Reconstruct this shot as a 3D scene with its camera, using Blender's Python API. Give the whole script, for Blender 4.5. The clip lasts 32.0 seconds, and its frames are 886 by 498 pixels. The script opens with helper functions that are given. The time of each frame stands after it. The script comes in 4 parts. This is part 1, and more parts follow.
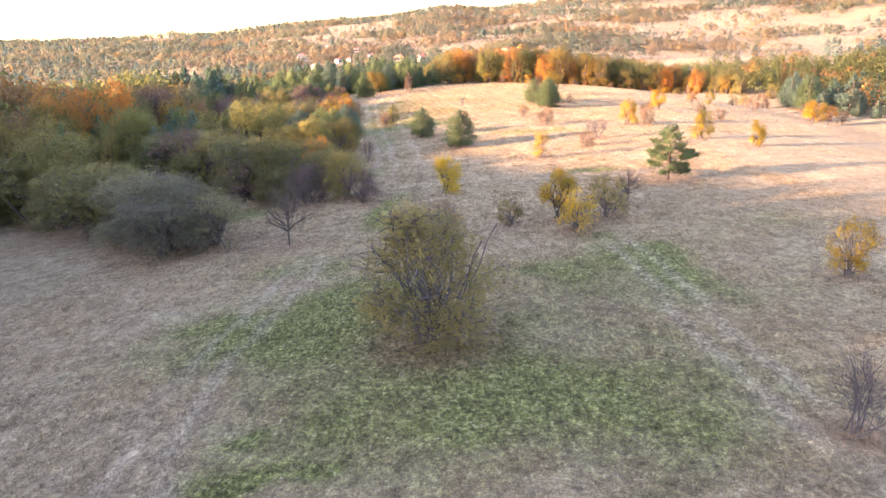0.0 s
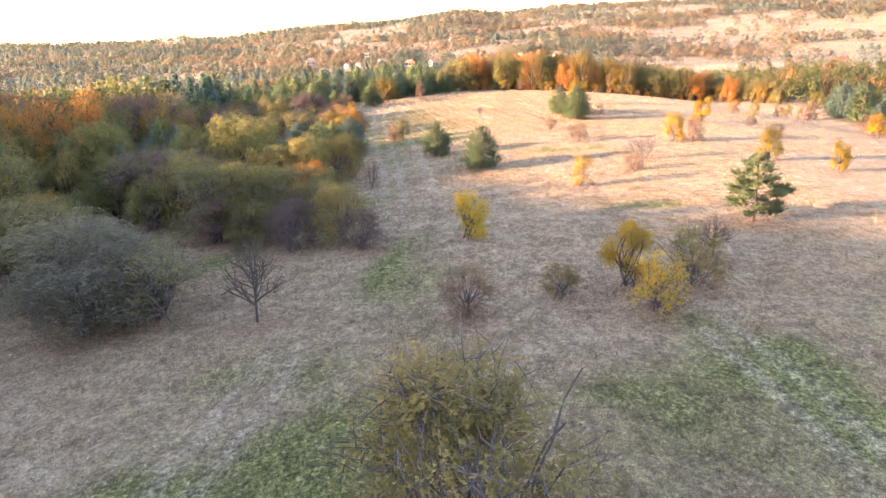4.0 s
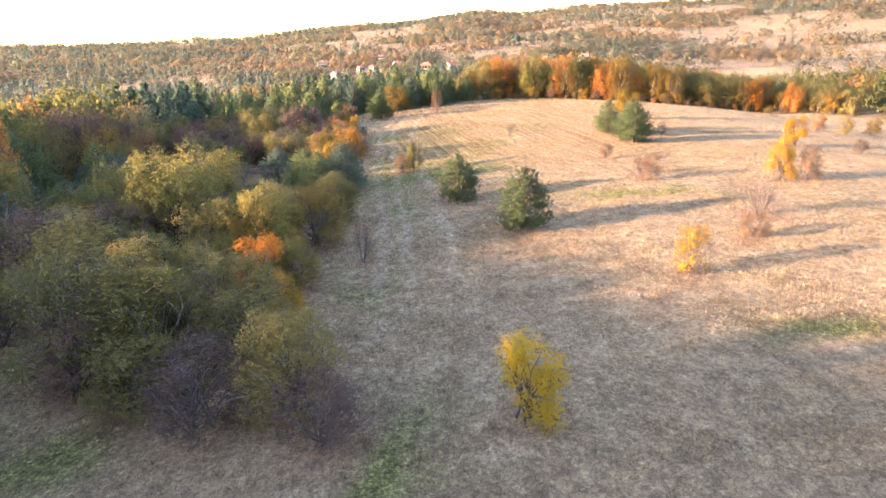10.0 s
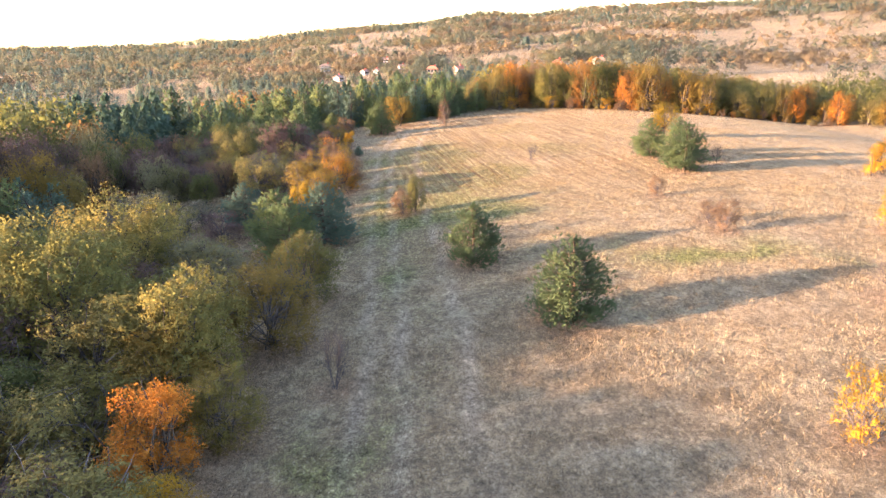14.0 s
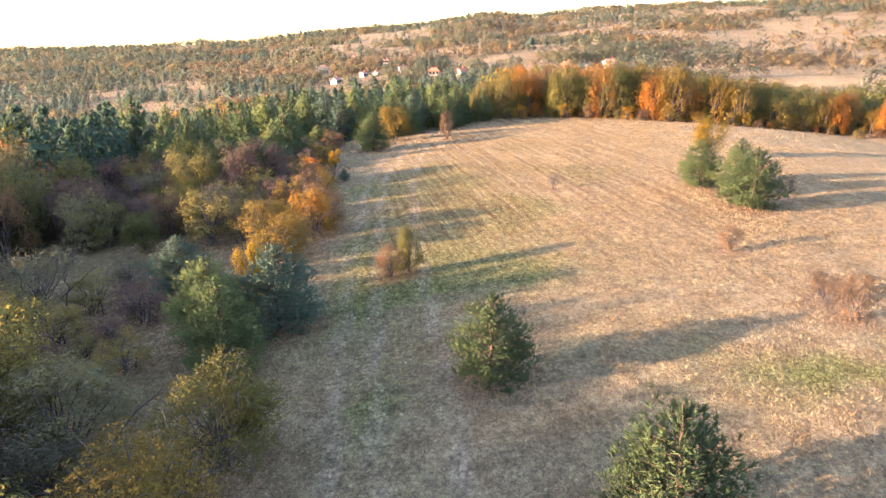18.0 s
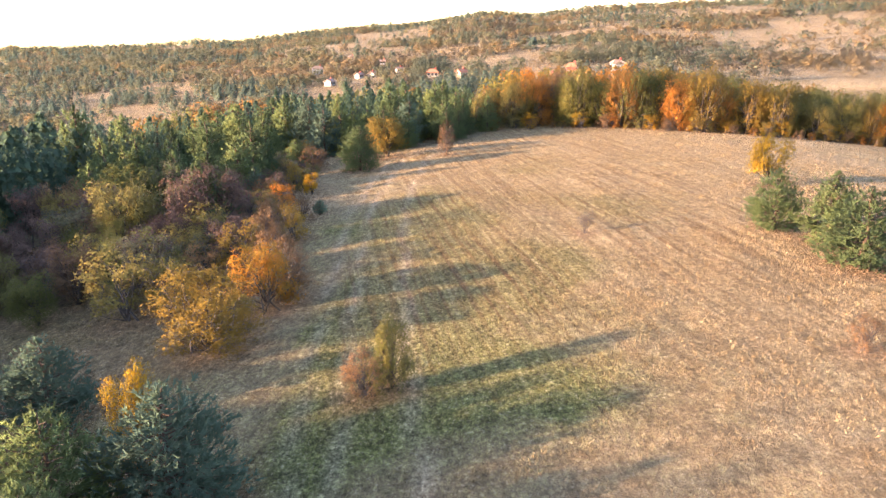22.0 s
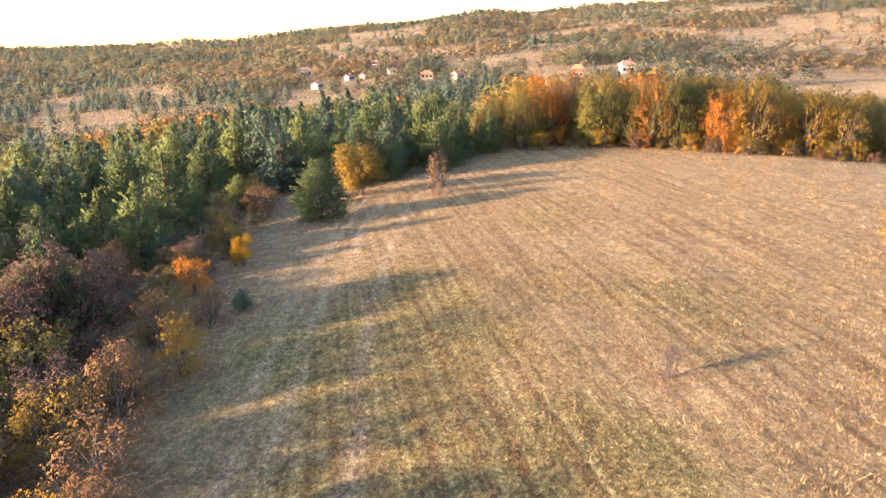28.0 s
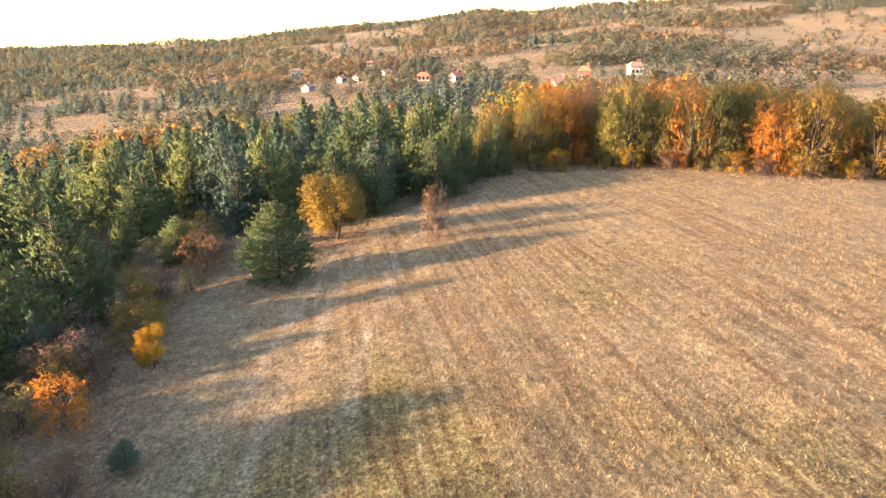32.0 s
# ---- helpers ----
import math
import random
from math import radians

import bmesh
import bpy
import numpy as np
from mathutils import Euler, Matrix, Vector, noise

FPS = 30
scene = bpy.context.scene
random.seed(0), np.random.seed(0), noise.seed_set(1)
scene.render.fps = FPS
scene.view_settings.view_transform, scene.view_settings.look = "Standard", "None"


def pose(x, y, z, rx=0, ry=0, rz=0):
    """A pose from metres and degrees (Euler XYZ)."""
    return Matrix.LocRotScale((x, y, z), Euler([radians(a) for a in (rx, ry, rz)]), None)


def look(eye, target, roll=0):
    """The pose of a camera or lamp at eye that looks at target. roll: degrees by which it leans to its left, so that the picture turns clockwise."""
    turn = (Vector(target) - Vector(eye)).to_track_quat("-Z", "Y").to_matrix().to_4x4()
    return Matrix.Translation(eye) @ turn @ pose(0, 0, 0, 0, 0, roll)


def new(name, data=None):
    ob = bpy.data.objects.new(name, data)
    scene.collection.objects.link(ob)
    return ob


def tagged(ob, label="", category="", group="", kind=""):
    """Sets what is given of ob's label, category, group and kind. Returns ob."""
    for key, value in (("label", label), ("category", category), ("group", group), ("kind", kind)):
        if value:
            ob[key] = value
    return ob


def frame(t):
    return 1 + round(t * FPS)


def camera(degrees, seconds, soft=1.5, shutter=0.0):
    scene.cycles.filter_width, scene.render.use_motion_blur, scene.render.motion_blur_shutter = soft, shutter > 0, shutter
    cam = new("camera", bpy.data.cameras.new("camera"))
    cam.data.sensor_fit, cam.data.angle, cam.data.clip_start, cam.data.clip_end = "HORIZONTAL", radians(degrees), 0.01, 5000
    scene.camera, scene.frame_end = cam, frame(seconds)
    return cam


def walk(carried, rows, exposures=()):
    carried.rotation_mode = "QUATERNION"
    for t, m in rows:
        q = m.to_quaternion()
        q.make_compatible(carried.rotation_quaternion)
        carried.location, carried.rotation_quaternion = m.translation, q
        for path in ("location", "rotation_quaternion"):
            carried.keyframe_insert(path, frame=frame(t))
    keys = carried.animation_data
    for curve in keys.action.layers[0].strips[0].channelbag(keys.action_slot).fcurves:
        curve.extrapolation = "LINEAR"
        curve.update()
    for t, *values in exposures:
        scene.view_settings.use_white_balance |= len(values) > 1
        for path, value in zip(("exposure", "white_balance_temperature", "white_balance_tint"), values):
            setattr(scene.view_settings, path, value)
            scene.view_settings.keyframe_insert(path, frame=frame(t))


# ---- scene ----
cam = camera(66.32, 32.0)
# seconds, x, y, z, yaw, pitch, roll
ROWS = [
    (0.0, 0.000, -0.000, 12.442, -2.661, -18.278, -0.085),
    (1.0, -0.086, 3.543, 12.364, -2.504, -18.137, -0.059),
    (2.0, -0.122, 7.089, 12.258, -2.282, -18.045, -0.029),
    (3.0, -0.179, 10.678, 12.131, -2.010, -17.956, 0.000),
    (4.0, -0.169, 14.324, 11.992, -1.772, -17.901, 0.024),
    (5.0, -0.102, 18.059, 11.860, -1.565, -17.888, 0.040),
    (6.0, -0.048, 21.926, 11.755, -1.354, -17.914, 0.048),
    (7.0, -0.045, 25.965, 11.702, -1.137, -17.930, 0.046),
    (8.0, -0.099, 30.168, 11.702, -0.882, -17.876, 0.038),
    (9.0, -0.143, 34.428, 11.717, -0.644, -17.811, 0.027),
    (10.0, -0.192, 38.684, 11.731, -0.419, -17.801, 0.015),
    (11.0, -0.239, 42.979, 11.795, -0.217, -17.755, 0.005),
    (12.0, -0.249, 47.200, 11.869, -0.039, -17.726, -0.001),
    (13.0, -0.288, 51.352, 11.938, 0.064, -17.713, -0.006),
    (14.0, -0.376, 55.485, 12.017, 0.124, -17.666, -0.007),
    (15.0, -0.403, 59.611, 12.069, 0.168, -17.654, 0.000),
    (16.0, -0.391, 63.772, 12.099, 0.200, -17.650, 0.014),
    (17.0, -0.400, 67.918, 12.095, 0.236, -17.649, 0.031),
    (18.0, -0.459, 72.034, 12.057, 0.271, -17.637, 0.046),
    (19.0, -0.487, 76.102, 11.990, 0.269, -17.633, 0.057),
    (20.0, -0.489, 80.133, 11.924, 0.245, -17.660, 0.064),
    (21.0, -0.554, 84.146, 11.904, 0.239, -17.675, 0.064),
    (22.0, -0.559, 88.139, 11.943, 0.188, -17.651, 0.057),
    (23.0, -0.520, 92.090, 11.994, 0.134, -17.648, 0.045),
    (24.0, -0.455, 95.977, 12.011, 0.094, -17.686, 0.026),
    (25.0, -0.392, 99.848, 12.034, 0.089, -17.656, 0.002),
    (26.0, -0.243, 103.695, 12.063, 0.045, -17.648, -0.024),
    (27.0, -0.061, 107.560, 12.090, -0.023, -17.699, -0.047),
    (28.0, 0.039, 111.493, 12.108, -0.052, -17.762, -0.065),
    (29.0, 0.090, 115.529, 12.119, -0.084, -17.783, -0.077),
    (30.0, 0.097, 119.659, 12.111, -0.132, -17.756, -0.083),
    (31.0, 0.051, 123.814, 12.069, -0.197, -17.761, -0.084),
    (32.0, 0.000, 128.000, 12.024, -0.267, -17.779, -0.082),
]
PATH = [(t, pose(x, y, z, 0, 0, yaw) @ pose(0, 0, 0, 90 + pitch, 0, 0) @ pose(0, 0, 0, 0, 0, roll)) for t, x, y, z, yaw, pitch, roll in ROWS]
walk(cam, PATH, [(0.0, 3.36, 7050.0, 41.0), (6.0, 3.25, 7000.0, 40.0), (10.0, 3.1, 6900.0, 36.0), (17.0, 2.87, 6850.0, 31.0), (24.0, 2.68, 7000.0, 30.0), (32.0, 2.63, 7350.0, 29.0)])

# ---- world, sun, exposure ----
SUN_TO = Vector((-0.945, -0.327, 0.0)).normalized()
SUN_EL = radians(10.5)
world = bpy.data.worlds.new("sky")
scene.world = world
world.use_nodes = True
wn = world.node_tree
sky = wn.nodes.new("ShaderNodeTexSky")
sky.sky_type = "NISHITA"
sky.sun_disc = False
sky.sun_elevation = SUN_EL
sky.sun_rotation = math.atan2(SUN_TO.x, SUN_TO.y)
sky.air_density, sky.dust_density, sky.ozone_density = 1.0, 0.35, 1.2
wn.nodes["Background"].inputs[1].default_value = 0.15
wn.links.new(sky.outputs[0], wn.nodes["Background"].inputs[0])
sun = new("sun", bpy.data.lights.new("sun", "SUN"))
sun.data.energy = 4.4
sun.data.angle = radians(1.0)
sun.data.color = (1.0, 0.75, 0.48)
sun.matrix_world = look((0, 0, 0), -Vector((SUN_TO.x * math.cos(SUN_EL), SUN_TO.y * math.cos(SUN_EL), math.sin(SUN_EL))))

# ---- terrain ----
RNG = np.random.default_rng(7)


def smooth(a, b, v):
    t = np.clip((v - a) / (b - a), 0, 1)
    return t * t * (3 - 2 * t)


def vnoise(x, y, seed=0):
    """Value noise from 0 to 1 on a unit lattice."""
    x, y = np.asarray(x, float), np.asarray(y, float)
    i, j = np.floor(x).astype(np.int64), np.floor(y).astype(np.int64)
    u, v = x - i, y - j
    u, v = u * u * (3 - 2 * u), v * v * (3 - 2 * v)

    def h(a, b):
        n = (a * 374761393 + b * 668265263 + seed * 982451653) & 0x7FFFFFFF
        n = ((n ^ (n >> 13)) * 1274126177) & 0x7FFFFFFF
        return ((n ^ (n >> 16)) & 0xFFFF) / 65535.0

    return (h(i, j) * (1 - u) + h(i + 1, j) * u) * (1 - v) + (h(i, j + 1) * (1 - u) + h(i + 1, j + 1) * u) * v


def fbm(x, y, seed=0):
    return (vnoise(x, y, seed) * 4 + vnoise(x * 2.03, y * 2.03, seed + 1) * 2 + vnoise(x * 4.1, y * 4.1, seed + 2)) / 7


def near_z(x, y):
    a, b = np.clip(x / 50, -1.6, 1.6), np.clip((y - 110) / 100, -1.5, 1.6)
    return -3.423 + 3.533 * a - 0.491 * b - 2.256 * a * a - 0.651 * a * b + 1.07 * b * b - 0.462 * a**3 - 2.225 * b**3


def far_z(x, y):
    r = np.hypot(x, y - 40) + 1e-6
    a = np.arctan2(x, np.maximum(y - 40, 1.0))
    a = np.clip(a, -0.9, 0.9)
    low = -9 + 35 * np.minimum(a, 0.15) + 8 * np.maximum(a - 0.15, 0)
    high = 21 + 84 * a + 6 * np.sin(a * 9 + 0.5) + 11 * np.exp(-(((a + 0.14) / 0.22) ** 2)) + 11 * np.exp(-(((a - 0.3) / 0.14) ** 2)) + 9 * np.exp(-(((a - 0.045) / 0.05) ** 2)) - 7 * np.exp(-(((a + 0.265) / 0.05) ** 2)) - 5 * np.exp(-(((a - 0.13) / 0.04) ** 2))
    t = np.clip((r - 360) / 930, 0, 1)
    z = low + (high - low) * (0.55 * t + 0.45 * t * t * (3 - 2 * t))
    z = z - smooth(1290, 2600, r) * 45
    return z + (fbm(x / 190, y / 190, 5) - 0.5) * 16 * smooth(330, 700, r) + (fbm(x / 60, y / 60, 9) - 0.5) * 4 * smooth(280, 500, r)


def ground_z(x, y):
    x, y = np.asarray(x, float), np.asarray(y, float)
    r = np.hypot((x - 5) * 1.1, y - 115)
    w = smooth(105, 230, r)
    w = np.where(y < 60, smooth(120, 500, r), w)
    # unseen rises added on the left so their woods throw longer shade
    knoll = 15 * np.exp(-(((x + 88) / 28) ** 2 + ((y - 4) / 32) ** 2)) + 8.5 * np.exp(-(((x + 98) / 24) ** 2 + ((y - 52) / 32) ** 2)) + 24 * np.exp(-(((x + 122) / 20) ** 2 + ((y - 106) / 22) ** 2))
    return near_z(x, y) * (1 - w) + far_z(x, y) * w + knoll
# ---- end of terrain ----


# ---- materials ----
def material(name):
    m = bpy.data.materials.new(name)
    m.use_nodes = True
    nt = m.node_tree
    return m, nt, nt.nodes["Principled BSDF"], nt.nodes["Material Output"]


def node(nt, kind, **values):
    n = nt.nodes.new(kind)
    for key, value in values.items():
        n.inputs[key].default_value = value
    return n


def noise_tex(nt, scale, detail=4.0, rough=0.6, vector=None):
    n = node(nt, "ShaderNodeTexNoise", Scale=scale, Detail=detail, Roughness=rough)
    if vector is not None:
        nt.links.new(vector, n.inputs["Vector"])
    return n


def ramp(nt, fac, stops):
    r = nt.nodes.new("ShaderNodeValToRGB")
    els = r.color_ramp.elements
    while len(els) < len(stops):
        els.new(0.5)
    for e, (p, c) in zip(els, stops):
        e.position, e.color = p, (*c, 1)
    nt.links.new(fac, r.inputs[0])
    return r.outputs[0]


def mathn(nt, op, a, b=None, c=None, clamp=False):
    n = nt.nodes.new("ShaderNodeMath")
    n.operation, n.use_clamp = op, clamp
    for i, v in enumerate((a, b, c)):
        if v is None:
            continue
        if isinstance(v, (int, float)):
            n.inputs[i].default_value = v
        else:
            nt.links.new(v, n.inputs[i])
    return n.outputs[0]


def mixc(nt, fac, a, b, blend="MIX"):
    n = nt.nodes.new("ShaderNodeMix")
    n.data_type, n.blend_type = "RGBA", blend
    for sock, v in ((n.inputs[0], fac), (n.inputs[6], a), (n.inputs[7], b)):
        if isinstance(v, (int, float)):
            sock.default_value = v
        elif isinstance(v, tuple):
            sock.default_value = (*v, 1)
        else:
            nt.links.new(v, sock)
    return n.outputs[2]


def attr(nt, name):
    n = nt.nodes.new("ShaderNodeAttribute")
    n.attribute_name = name
    return n.outputs["Fac"]


def meadow_colour(nt):
    """Dry grass with green flushes, trodden litter, stubble rows and woodland floor, by world position and the surface's own masks."""
    pos = nt.nodes.new("ShaderNodeNewGeometry").outputs["Position"]
    big = noise_tex(nt, 0.09, 5, 0.62, pos).outputs[0]
    mid = noise_tex(nt, 0.55, 5, 0.65, pos).outputs[0]
    drawn = nt.nodes.new("ShaderNodeVectorMath")
    drawn.operation = "MULTIPLY"
    drawn.inputs[1].default_value = (1.0, 0.7, 1.0)
    nt.links.new(pos, drawn.inputs[0])
    fine = noise_tex(nt, 5.5, 5, 0.72, drawn.outputs[0]).outputs[0]
    tiny = noise_tex(nt, 19.0, 3, 0.7, pos).outputs[0]
    straw = ramp(nt, mid, [(0.28, (0.125, 0.092, 0.05)), (0.44, (0.215, 0.16, 0.09)), (0.58, (0.305, 0.232, 0.14)), (0.75, (0.45, 0.365, 0.25))])
    straw = mixc(nt, mathn(nt, "MULTIPLY_ADD", big, 2.0, -0.7, True), straw, (0.25, 0.167, 0.083))
    green = ramp(nt, fine, [(0.3, (0.078, 0.096, 0.028)), (0.5, (0.14, 0.155, 0.047)), (0.72, (0.255, 0.245, 0.09))])
    g = mathn(nt, "MULTIPLY_ADD", mid, 0.9, -0.45)
    g = mathn(nt, "ADD", mathn(nt, "ADD", attr(nt, "green"), g), mathn(nt, "MULTIPLY_ADD", fine, 1.2, -0.6))
    col = mixc(nt, mathn(nt, "MULTIPLY_ADD", g, 1.5, -0.36, True), straw, green)
    # cut rows
    rot = nt.nodes.new("ShaderNodeVectorRotate")
    rot.rotation_type = "Z_AXIS"
    rot.inputs["Angle"].default_value = -0.178
    nt.links.new(pos, rot.inputs["Vector"])
    sep = nt.nodes.new("ShaderNodeSeparateXYZ")
    nt.links.new(rot.outputs[0], sep.inputs[0])
    wob = mathn(nt, "MULTIPLY_ADD", big, 0.8, sep.outputs[0])
    comb = nt.nodes.new("ShaderNodeCombineXYZ")
    nt.links.new(wob, comb.inputs[0])
    nt.links.new(mathn(nt, "MULTIPLY", sep.outputs[1], 0.02), comb.inputs[1])
    rows = noise_tex(nt, 2.1, 3, 0.6, comb.outputs[0]).outputs[0]
    col = mixc(nt, mathn(nt, "MULTIPLY", attr(nt, "rows"), 0.5), col, (0.27, 0.19, 0.092))
    rowfac = mathn(nt, "MULTIPLY", mathn(nt, "MULTIPLY_ADD", rows, 5.0, -2.3, True), attr(nt, "rows"))
    rowfac = mathn(nt, "MULTIPLY", rowfac, mathn(nt, "MULTIPLY_ADD", mid, 1.6, 0.1, True))
    col = mixc(nt, mathn(nt, "MULTIPLY", rowfac, 1.0), col, (0.14, 0.082, 0.038))
    ridge = mathn(nt, "MULTIPLY", mathn(nt, "MULTIPLY_ADD", rows, -5.0, 2.2, True), attr(nt, "rows"))
    col = mixc(nt, mathn(nt, "MULTIPLY", ridge, 0.4), col, (0.5, 0.38, 0.23))
    col = mixc(nt, mathn(nt, "MULTIPLY", attr(nt, "track"), mathn(nt, "MULTIPLY_ADD", fine, 1.6, -0.2, True)), col, (0.55, 0.46, 0.37))
    lit = mathn(nt, "MULTIPLY", attr(nt, "litter"), mathn(nt, "MULTIPLY_ADD", fine, 1.8, -0.25, True))
    col = mixc(nt, lit, col, (0.21, 0.125, 0.075))
    wood = mathn(nt, "MULTIPLY_ADD", mid, 0.6, -0.3)
    wood = mathn(nt, "ADD", attr(nt, "wood"), wood, None, True)
    floor_col = ramp(nt, fine, [(0.3, (0.06, 0.05, 0.03)), (0.55, (0.12, 0.095, 0.055)), (0.75, (0.17, 0.12, 0.06))])
    col = mixc(nt, wood, col, floor_col)
    scrub = noise_tex(nt, 0.035, 6, 0.7, pos).outputs[0]
    col = mixc(nt, mathn(nt, "MULTIPLY", mathn(nt, "MULTIPLY_ADD", scrub, 4.0, -1.75, True), attr(nt, "scrub")), col, (0.105, 0.09, 0.05))
    col = mixc(nt, mathn(nt, "MULTIPLY", attr(nt, "scrub"), 0.45), col, (0.235, 0.165, 0.095))
    tuft = noise_tex(nt, 6.5, 3, 0.6, pos).outputs[0]
    hole = noise_tex(nt, 5.2, 4, 0.65, rot.outputs[0]).outputs[0]
    open_ground = mathn(nt, "SUBTRACT", 1.0, wood, None, True)
    pale = mixc(nt, 0.26, col, (0.62, 0.52, 0.37))
    col = mixc(nt, mathn(nt, "MULTIPLY", mathn(nt, "MULTIPLY_ADD", tuft, 9.0, -4.95, True), open_ground), col, pale)
    gap = mixc(nt, 0.72, col, (0.075, 0.055, 0.03))
    col = mixc(nt, mathn(nt, "MULTIPLY", mathn(nt, "MULTIPLY_ADD", hole, 8.0, -4.3, True), open_ground), col, gap)
    speck = mathn(nt, "MULTIPLY_ADD", tiny, 3.4, -0.66)
    patch = noise_tex(nt, 1.9, 4, 0.7, drawn.outputs[0]).outputs[0]
    speck2 = mathn(nt, "MULTIPLY", mathn(nt, "MULTIPLY_ADD", fine, 3.0, -0.46), mathn(nt, "MULTIPLY_ADD", patch, 2.5, -0.22))
    val = nt.nodes.new("ShaderNodeCombineXYZ")
    both = mathn(nt, "MULTIPLY", speck, speck2)
    for i in range(3):
        nt.links.new(both, val.inputs[i])
    return mixc(nt, 1.0, col, val.outputs[0], "MULTIPLY"), fine, tiny, pos


def make_ground_material():
    m, nt, bsdf, _ = material("dry_meadow")
    col, fine, tiny, _ = meadow_colour(nt)
    nt.links.new(col, bsdf.inputs["Base Color"])
    bsdf.inputs["Roughness"].default_value = 0.95
    dry = mathn(nt, "MULTIPLY_ADD", attr(nt, "green"), -0.4, mathn(nt, "MULTIPLY_ADD", attr(nt, "scrub"), -0.26, 0.32), True)
    nt.links.new(dry, bsdf.inputs["Sheen Weight"])
    bsdf.inputs["Sheen Roughness"].default_value = 0.5
    bsdf.inputs["Sheen Tint"].default_value = (0.95, 0.74, 0.48, 1)
    bsdf.inputs["Specular IOR Level"].default_value = 0.1
    bump = node(nt, "ShaderNodeBump", Strength=1.0, Distance=0.45)
    nt.links.new(mathn(nt, "ADD", fine, mathn(nt, "MULTIPLY", tiny, 0.4)), bump.inputs["Height"])
    nt.links.new(bump.outputs[0], bsdf.inputs["Normal"])
    return m


def make_grass_material():
    m, nt, bsdf, out = material("grass_blades")
    col, *_ = meadow_colour(nt)
    tone = ramp(nt, attr(nt, "tint"), [(0.0, (0.4, 0.39, 0.37)), (0.5, (0.92, 0.92, 0.92)), (1.0, (1.12, 1.1, 1.04))])
    col = mixc(nt, 1.0, col, tone, "MULTIPLY")
    nt.links.new(col, bsdf.inputs["Base Color"])
    bsdf.inputs["Roughness"].default_value = 0.8
    bsdf.inputs["Specular IOR Level"].default_value = 0.15
    bsdf.inputs["Sheen Weight"].default_value = 0.1
    bsdf.inputs["Sheen Tint"].default_value = (0.95, 0.7, 0.4, 1)
    return m


def leaf_material(name, stops, through_light=0.85, stuff=False):
    """Foliage whose colour runs along the stops, from tree to tree, clump to clump and leaf to leaf."""
    m, nt, bsdf, out = material(name)
    geo = nt.nodes.new("ShaderNodeNewGeometry")
    tree = attr(nt, "tint") if stuff else nt.nodes.new("ShaderNodeObjectInfo").outputs["Random"]
    clump = noise_tex(nt, 0.55 if stuff else 1.0, 3, 0.6, geo.outputs["Position"]).outputs[0]
    f = mathn(nt, "MULTIPLY", tree, 0.62 if stuff else 0.5)
    f = mathn(nt, "MULTIPLY_ADD", geo.outputs["Random Per Island"], 0.16, f)
    f = mathn(nt, "ADD", f, mathn(nt, "MULTIPLY_ADD", clump, 0.9, -0.48 if not stuff else -0.44), None, True)
    col = ramp(nt, f, stops)
    nt.links.new(col, bsdf.inputs["Base Color"])
    bsdf.inputs["Roughness"].default_value = 0.75
    bsdf.inputs["Specular IOR Level"].default_value = 0.1
    # a leaf passes on about as much light as it throws back
    tr = nt.nodes.new("ShaderNodeBsdfTranslucent")
    nt.links.new(mixc(nt, 1.0, col, (through_light,) * 3, "MULTIPLY"), tr.inputs[0])
    face = nt.nodes.new("ShaderNodeAttribute")
    face.attribute_name = "facing"
    turned = nt.nodes.new("ShaderNodeVectorTransform")
    turned.vector_type, turned.convert_from, turned.convert_to = "NORMAL", "OBJECT", "WORLD"
    nt.links.new(face.outputs["Vector"], turned.inputs[0])
    nt.links.new(turned.outputs[0], bsdf.inputs["Normal"])
    under = nt.nodes.new("ShaderNodeVectorMath")
    under.operation = "SCALE"
    under.inputs["Scale"].default_value = -1.0
    nt.links.new(turned.outputs[0], under.inputs[0])
    nt.links.new(under.outputs[0], tr.inputs["Normal"])
    both = nt.nodes.new("ShaderNodeAddShader")
    nt.links.new(bsdf.outputs[0], both.inputs[0])
    nt.links.new(tr.outputs[0], both.inputs[1])
    nt.links.new(both.outputs[0], out.inputs[0])
    return m


def bark_material(name, dark, light):
    m, nt, bsdf, _ = material(name)
    co = nt.nodes.new("ShaderNodeTexCoord").outputs["Object"]
    n = noise_tex(nt, 9.0, 5, 0.7, co).outputs[0]
    nt.links.new(ramp(nt, n, [(0.3, dark), (0.7, light)]), bsdf.inputs["Base Color"])
    bsdf.inputs["Roughness"].default_value = 0.9
    bump = node(nt, "ShaderNodeBump", Strength=0.6, Distance=0.03)
    nt.links.new(n, bump.inputs["Height"])
    nt.links.new(bump.outputs[0], bsdf.inputs["Normal"])
    return m


def plaster(name, base, second):
    m, nt, bsdf, _ = material(name)
    co = nt.nodes.new("ShaderNodeTexCoord").outputs["Object"]
    n = noise_tex(nt, 1.5, 5, 0.65, co).outputs[0]
    nt.links.new(ramp(nt, n, [(0.35, base), (0.7, second)]), bsdf.inputs["Base Color"])
    bsdf.inputs["Roughness"].default_value = 0.85
    return m


